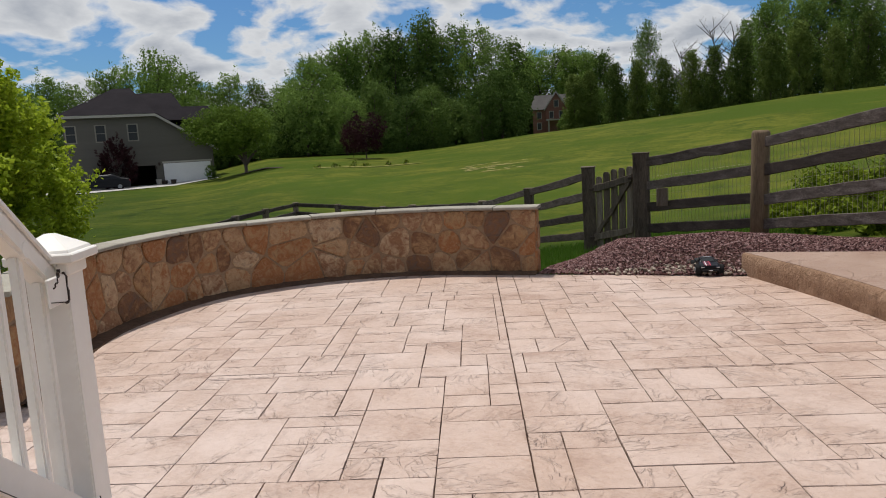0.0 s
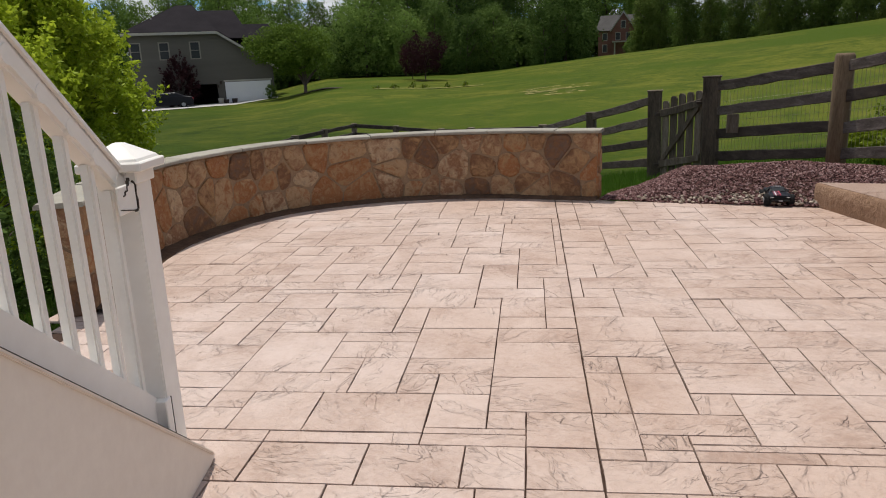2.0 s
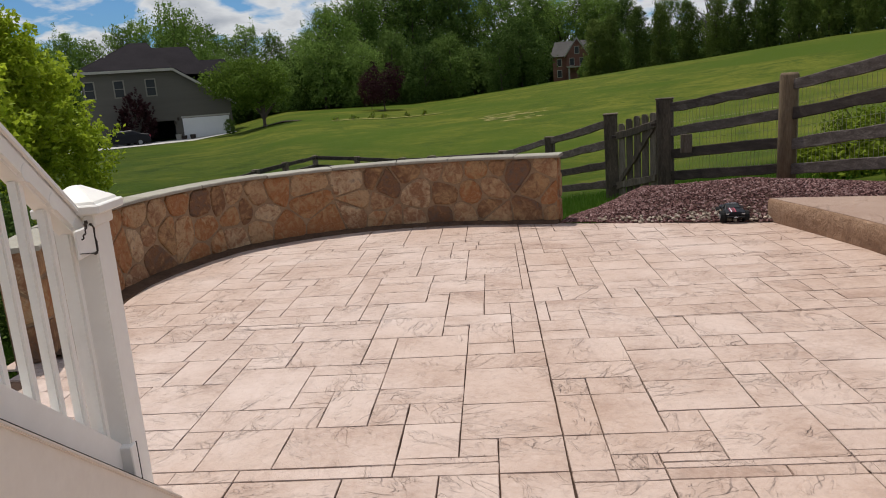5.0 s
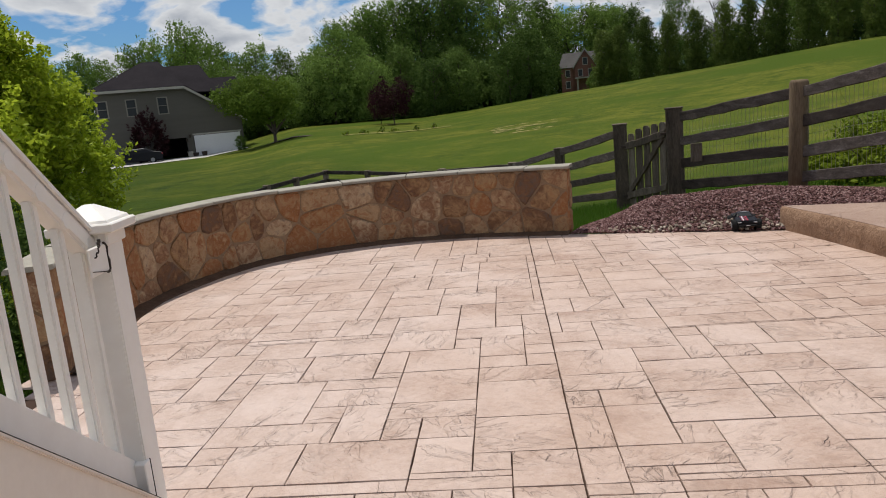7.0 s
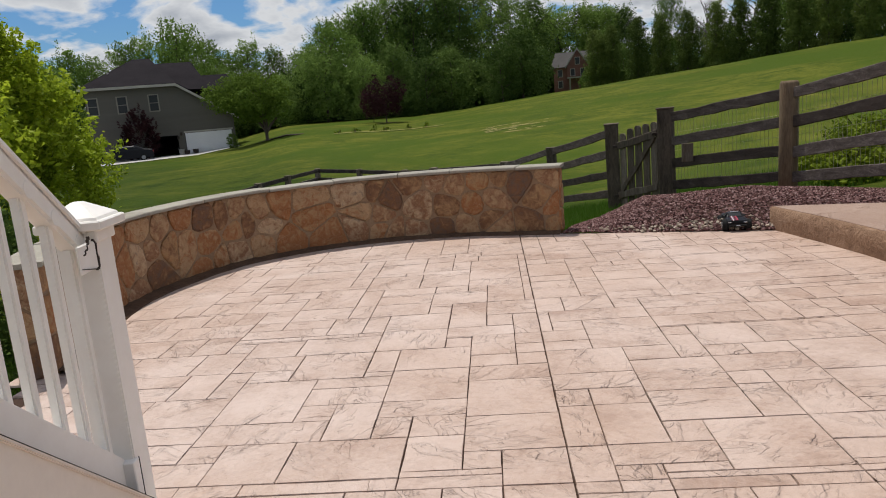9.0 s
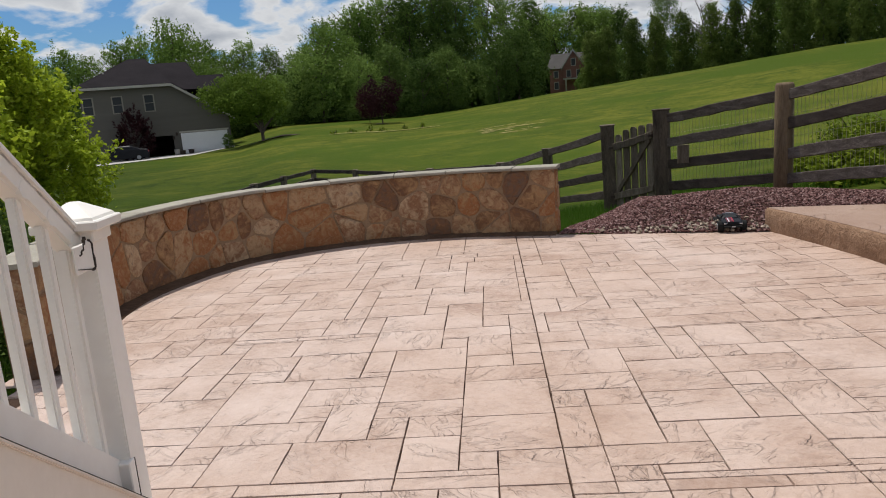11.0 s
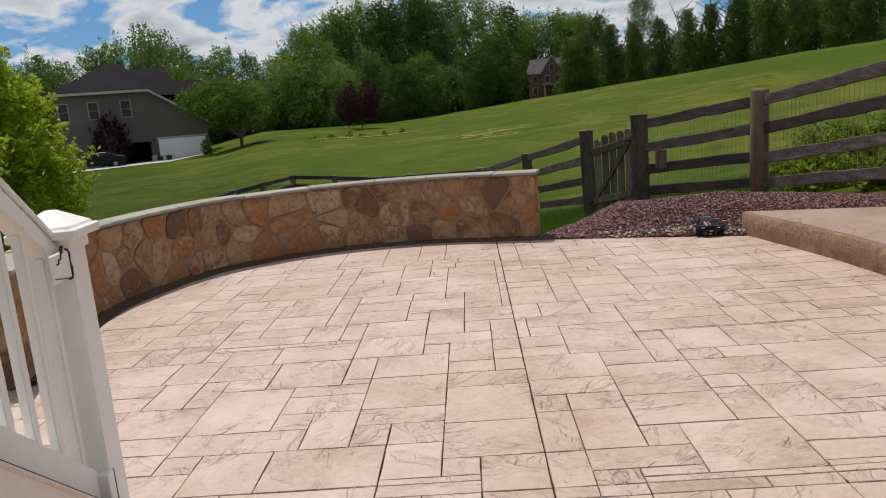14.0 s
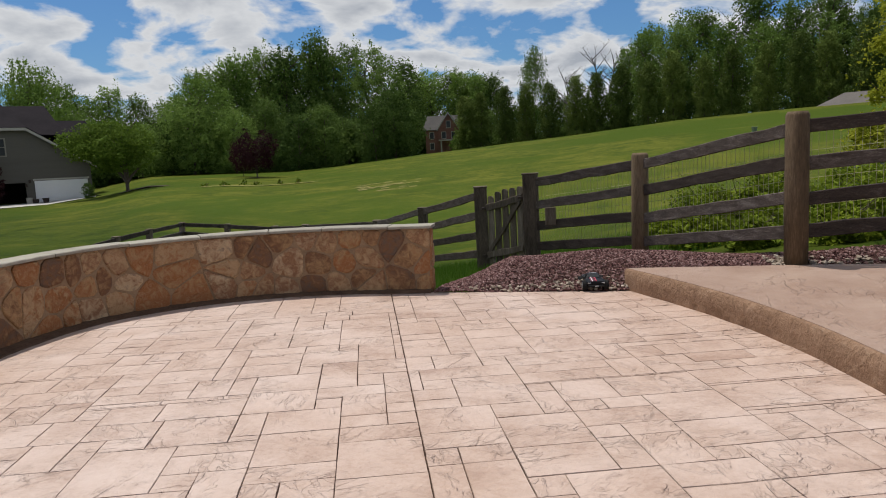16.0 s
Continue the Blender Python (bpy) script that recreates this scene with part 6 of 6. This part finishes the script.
ACROSS_MID = [(2.74, -0.17, 0.19), (2.45, -0.17, 0.72), (2.31, -0.17, -0.04), (2.19, -0.17, 1.23), (3.12, -0.17, 0.18), (3.31, -0.17, 0.18), (3.14, 0.20, 0.57), (2.96, 0.20, 0.57), (2.79, 0.20, 0.57), (2.90, 0.58, 0.95), (2.29, 0.36, 0.72), (2.12, 0.35, 0.72), (4.43, -0.02, 0.48), (4.86, 0.15, 0.48), (3.94, -0.22, 0.04), (3.77, -0.27, 0.19), (3.60, 0.07, 0.41), (3.46, -0.17, 0.80), (4.14, 0.44, 0.79)]
ACROSS_RIGHT = [(2.93, 0.96, 1.35), (2.61, 0.58, 1.50), (2.23, 0.73, 1.11), (3.27, 0.59, 0.95), (3.08, 0.96, 1.35), (3.04, 1.36, 1.73), (2.75, 1.36, 1.50), (2.42, 1.12, 1.35), (2.27, 1.12, 1.40), (3.93, 0.27, 1.35), (3.61, 0.82, 0.95), (3.73, 0.83, 0.95), (3.42, 0.96, 1.73), (3.28, 0.98, 1.34), (3.76, 0.96, 1.73), (4.32, 1.03, 1.39), (4.08, 1.19, 1.56), (4.41, 1.45, 1.83), (4.72, 1.15, 1.33), (4.74, 1.77, 1.99), (3.90, 1.77, 2.01)]


def ashlar(x0, y0, x1, y1, along, seen, seed):
    """Rectangles of a stamped pattern between along joints and across joints; an along joint that ends free is capped by an across joint to the next along joints."""
    g = random.Random(seed)

    def meet(x, y):
        near = [q[0] for q in seen if (abs(q[0] - y) < 0.085 and q[1] - 0.06 < x < q[2] + 0.06) or (abs(q[0] - y) < 0.06 and q[1] - 0.5 < x < q[2] + 0.5)]
        return min(near, key=lambda q: abs(q - y)) if near else y

    along = [(x, meet(x, a), meet(x, b)) for x, a, b in along]
    along = [a for a in along if a[2] > a[1]]
    ys = sorted({round(y, 2) for a in along for y in a[1:]} | {q[0] for q in seen})
    snap, last = {}, None
    for y in ys:
        if last is None or y - last > 0.012:
            last = y
        snap[y] = last
    for y in ys:
        if abs(snap[y] - y0) < 0.07:
            snap[y] = y0
        if abs(snap[y] - y1) < 0.07:
            snap[y] = y1
    along = [(x, snap[round(a, 2)], snap[round(b, 2)]) for x, a, b in along]
    along = [a for a in along if a[2] - a[1] > 0.05] + [(x0, y0, y1), (x1, y0, y1)]
    across = {(y0, x0, x1), (y1, x0, x1)}
    for y, xa, xb in seen:
        y = snap[y]
        left = max(q[0] for q in along if q[0] <= xa + 0.05 and q[1] < y - 1e-6 and q[2] > y + 1e-6)
        right = min(q[0] for q in along if q[0] >= xb - 0.05 and q[0] > left and q[1] < y - 1e-6 and q[2] > y + 1e-6)
        across.add((y, left, right))
    for x, a, b in along[:-2]:
        for y in (a, b):
            if any(q[0] == y and q[1] < x < q[2] for q in across):
                continue
            if y0 < y < y1:
                left = max(q[0] for q in along if q[0] < x - 1e-6 and q[1] < y - 1e-6 and q[2] > y + 1e-6)
                right = min(q[0] for q in along if q[0] > x + 1e-6 and q[1] < y - 1e-6 and q[2] > y + 1e-6)
                across.add((y, left, right))
    X = sorted({a[0] for a in along})
    Y = sorted({a[0] for a in across})
    nx, ny = len(X) - 1, len(Y) - 1
    label = [[-1] * ny for _ in range(nx)]
    rects = []
    for i in range(nx):
        for j in range(ny):
            if label[i][j] >= 0:
                continue
            stack, cells = [(i, j)], []
            label[i][j] = len(rects)
            while stack:
                p, q = stack.pop()
                cells.append((p, q))
                mx, my = (X[p] + X[p + 1]) / 2, (Y[q] + Y[q + 1]) / 2
                for dp, dq in ((1, 0), (-1, 0), (0, 1), (0, -1)):
                    u, v = p + dp, q + dq
                    if not (0 <= u < nx and 0 <= v < ny) or label[u][v] >= 0:
                        continue
                    if dp:
                        line = X[max(p, u)]
                        blocked = any(abs(a[0] - line) < 1e-6 and a[1] < my < a[2] for a in along)
                    else:
                        line = Y[max(q, v)]
                        blocked = any(abs(a[0] - line) < 1e-6 and a[1] < mx < a[2] for a in across)
                    if not blocked:
                        label[u][v] = len(rects)
                        stack.append((u, v))
            rects.append([min(X[p] for p, q in cells), min(Y[q] for p, q in cells), max(X[p + 1] for p, q in cells), max(Y[q + 1] for p, q in cells)])
    done = []
    while rects:
        a, b, c, d = rects.pop()
        big = 0.66 if 2.1 < b < 4.5 and a > -1.9 else 0.5
        if c - a > big:
            k = a + g.choice((0.15, 0.23, 0.38)) if c - a > 0.62 else a + (c - a) * g.choice((0.38, 0.62))
            rects += [[a, b, k, d], [k, b, c, d]]
        elif d - b > big - 0.1:
            k = b + g.choice((0.16, 0.31)) if d - b > 0.5 else b + (d - b) * g.choice((0.4, 0.6))
            rects += [[a, b, c, k], [a, k, c, d]]
        elif c - a > 0.012 and d - b > 0.012:
            done.append((a, b, c, d))
    return done


def tile_mesh(poly, seed):
    """A thin tile with a rounded, slightly uneven rim; its middle is the mesh's origin."""
    g = random.Random(seed)
    wavy = []
    for i in range(len(poly)):
        (xa, ya), (xb, yb) = poly[i - 1], poly[i]
        k, run = g.uniform(0.35, 0.65), math.hypot(xb - xa, yb - ya)
        bow = g.uniform(-0.0022, 0.0012) if run > 0.08 else 0.0
        wavy += [(xa + (xb - xa) * k + (yb - ya) / run * bow, ya + (yb - ya) * k - (xb - xa) / run * bow), (xb, yb)]
    poly = wavy
    n, vs, fs = len(poly), [], []
    for inset, z in ((0.0, -0.012), (0.0003, -0.003), (0.0014, 0.0)):
        for x, y in poly:
            sx, sy = (1 if x > 0 else -1), (1 if y > 0 else -1)
            vs.append((x - sx * inset + g.uniform(-0.0008, 0.0008), y - sy * inset + g.uniform(-0.0008, 0.0008), z + (g.uniform(-0.0008, 0.0008) if z == 0 else 0)))
    for ring in (0, 1):
        for i in range(n):
            j = (i + 1) % n
            fs.append((ring * n + i, ring * n + j, (ring + 1) * n + j, (ring + 1) * n + i))
    fs.append(tuple(2 * n + i for i in range(n)))
    return vs, fs


floor_edge = [on_wall(0.06 * i, -0.10) for i in range(int(wall_length / 0.06))] + [(0.66, 6.57), (2.34, 6.08), (2.75, 5.4), (2.75, -2.9), (-2.3, -2.9), (-2.40, 2.6)]
(ex0, ey0), (ex1, ey1) = EDGE_FAR
en = math.hypot(ex1 - ex0, ey1 - ey0)
enx, eny = -(ey1 - ey0) / en, (ex1 - ex0) / en
GAP, GAP_ACROSS = 0.0018, 0.0022
g = random.Random(2)
near_joints = []
x = -2.85
while x < 2.5:
    x += g.choice((0.15, 0.23, 0.38))
    y = -2.9 + g.uniform(0, 0.3)
    last = g.choice((1.78, 1.94, 2.10))
    while y < 1.6 and abs(x - 0.195) > 0.06:
        e = y + g.choice((0.3, 0.46, 0.62, 0.95))
        e = last if e > last - 0.2 else e
        if g.random() < 0.72:
            near_joints.append((round(x, 2), round(y, 2), round(e, 2)))
        y = e + g.choice((0.0, 0.16))
far_joints = []
for x, a, b in JOINTS_LEFT + JOINTS_MID + JOINTS_RIGHT:
    a = -2.9 if x == 0.195 else g.choice((1.78, 1.94, 2.10)) if a < 2.2 else a
    far_joints.append((x, a, b))
rects = ashlar(-2.85, -2.9, 2.75, 7.0, [j for j in near_joints if j[0] < 2.7] + far_joints, ACROSS_LEFT + ACROSS_MID + ACROSS_RIGHT, 9)
cache, rest_v, rest_f, count = {}, [], [], 0
rects.sort(key=lambda q: math.hypot((q[0] + q[2]) / 2, (q[1] + q[3]) / 2 - 2.9))
for a, b, c, d in rects:
    if (b + d) / 2 < 3.3:
        a, c = max(a, -2.33), min(c, 2.72)
        if c - a < 0.03:
            continue
    cx, cy = (a + c) / 2, (b + d) / 2
    wl, wr = (0.0030 if abs(q - 0.195) < 0.003 else GAP for q in (a, c))
    k0, k1 = g.uniform(0.6, 1.5), g.uniform(0.6, 1.5)
    poly = [(a + wl * k0, b + GAP_ACROSS * k1), (c - wr * k1, b + GAP_ACROSS * k0), (c - wr * k0, d - GAP_ACROSS * k1), (a + wl * k1, d - GAP_ACROSS * k0)]
    far = 0.2 < cx < 2.5 and cy > 5.6
    if not far and not inside((cx, cy), floor_edge):
        continue
    whole = True
    if far:
        cut = clip(poly, ex0, ey0, enx, eny)
        whole = len(cut) == 4 and max(abs(p[0] - q[0]) + abs(p[1] - q[1]) for p, q in zip(cut, poly)) < 1e-6
        if len(cut) < 3:
            continue
        poly = cut
    rel = [(x - cx, y - cy) for x, y in poly]
    key = (round(c - a, 3), round(d - b, 3), wl, wr) if whole else (a, b)
    if key not in cache:
        cache[key] = tile_mesh(rel, len(cache))
    tilt = g.uniform(-0.0006, 0.0006)
    if count < 300 and cy > 1.7:
        v, f = cache[key]
        if isinstance(v, list):
            me = bpy.data.meshes.new("tile")
            me.from_pydata(v, [], f)
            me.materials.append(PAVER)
            cache[key] = (me, (v, f))
            v, f = cache[key]
        ob = new("tile", v)
        ob.parent = patio
        ob.location = (cx, cy, tilt)
        count += 1
    else:
        v, f = cache[key]
        if not isinstance(v, list):
            v, f = f
        base = len(rest_v)
        rest_v += [(x + cx, y + cy, z + tilt) for x, y, z in v]
        rest_f += [tuple(base + k for k in q) for q in f]
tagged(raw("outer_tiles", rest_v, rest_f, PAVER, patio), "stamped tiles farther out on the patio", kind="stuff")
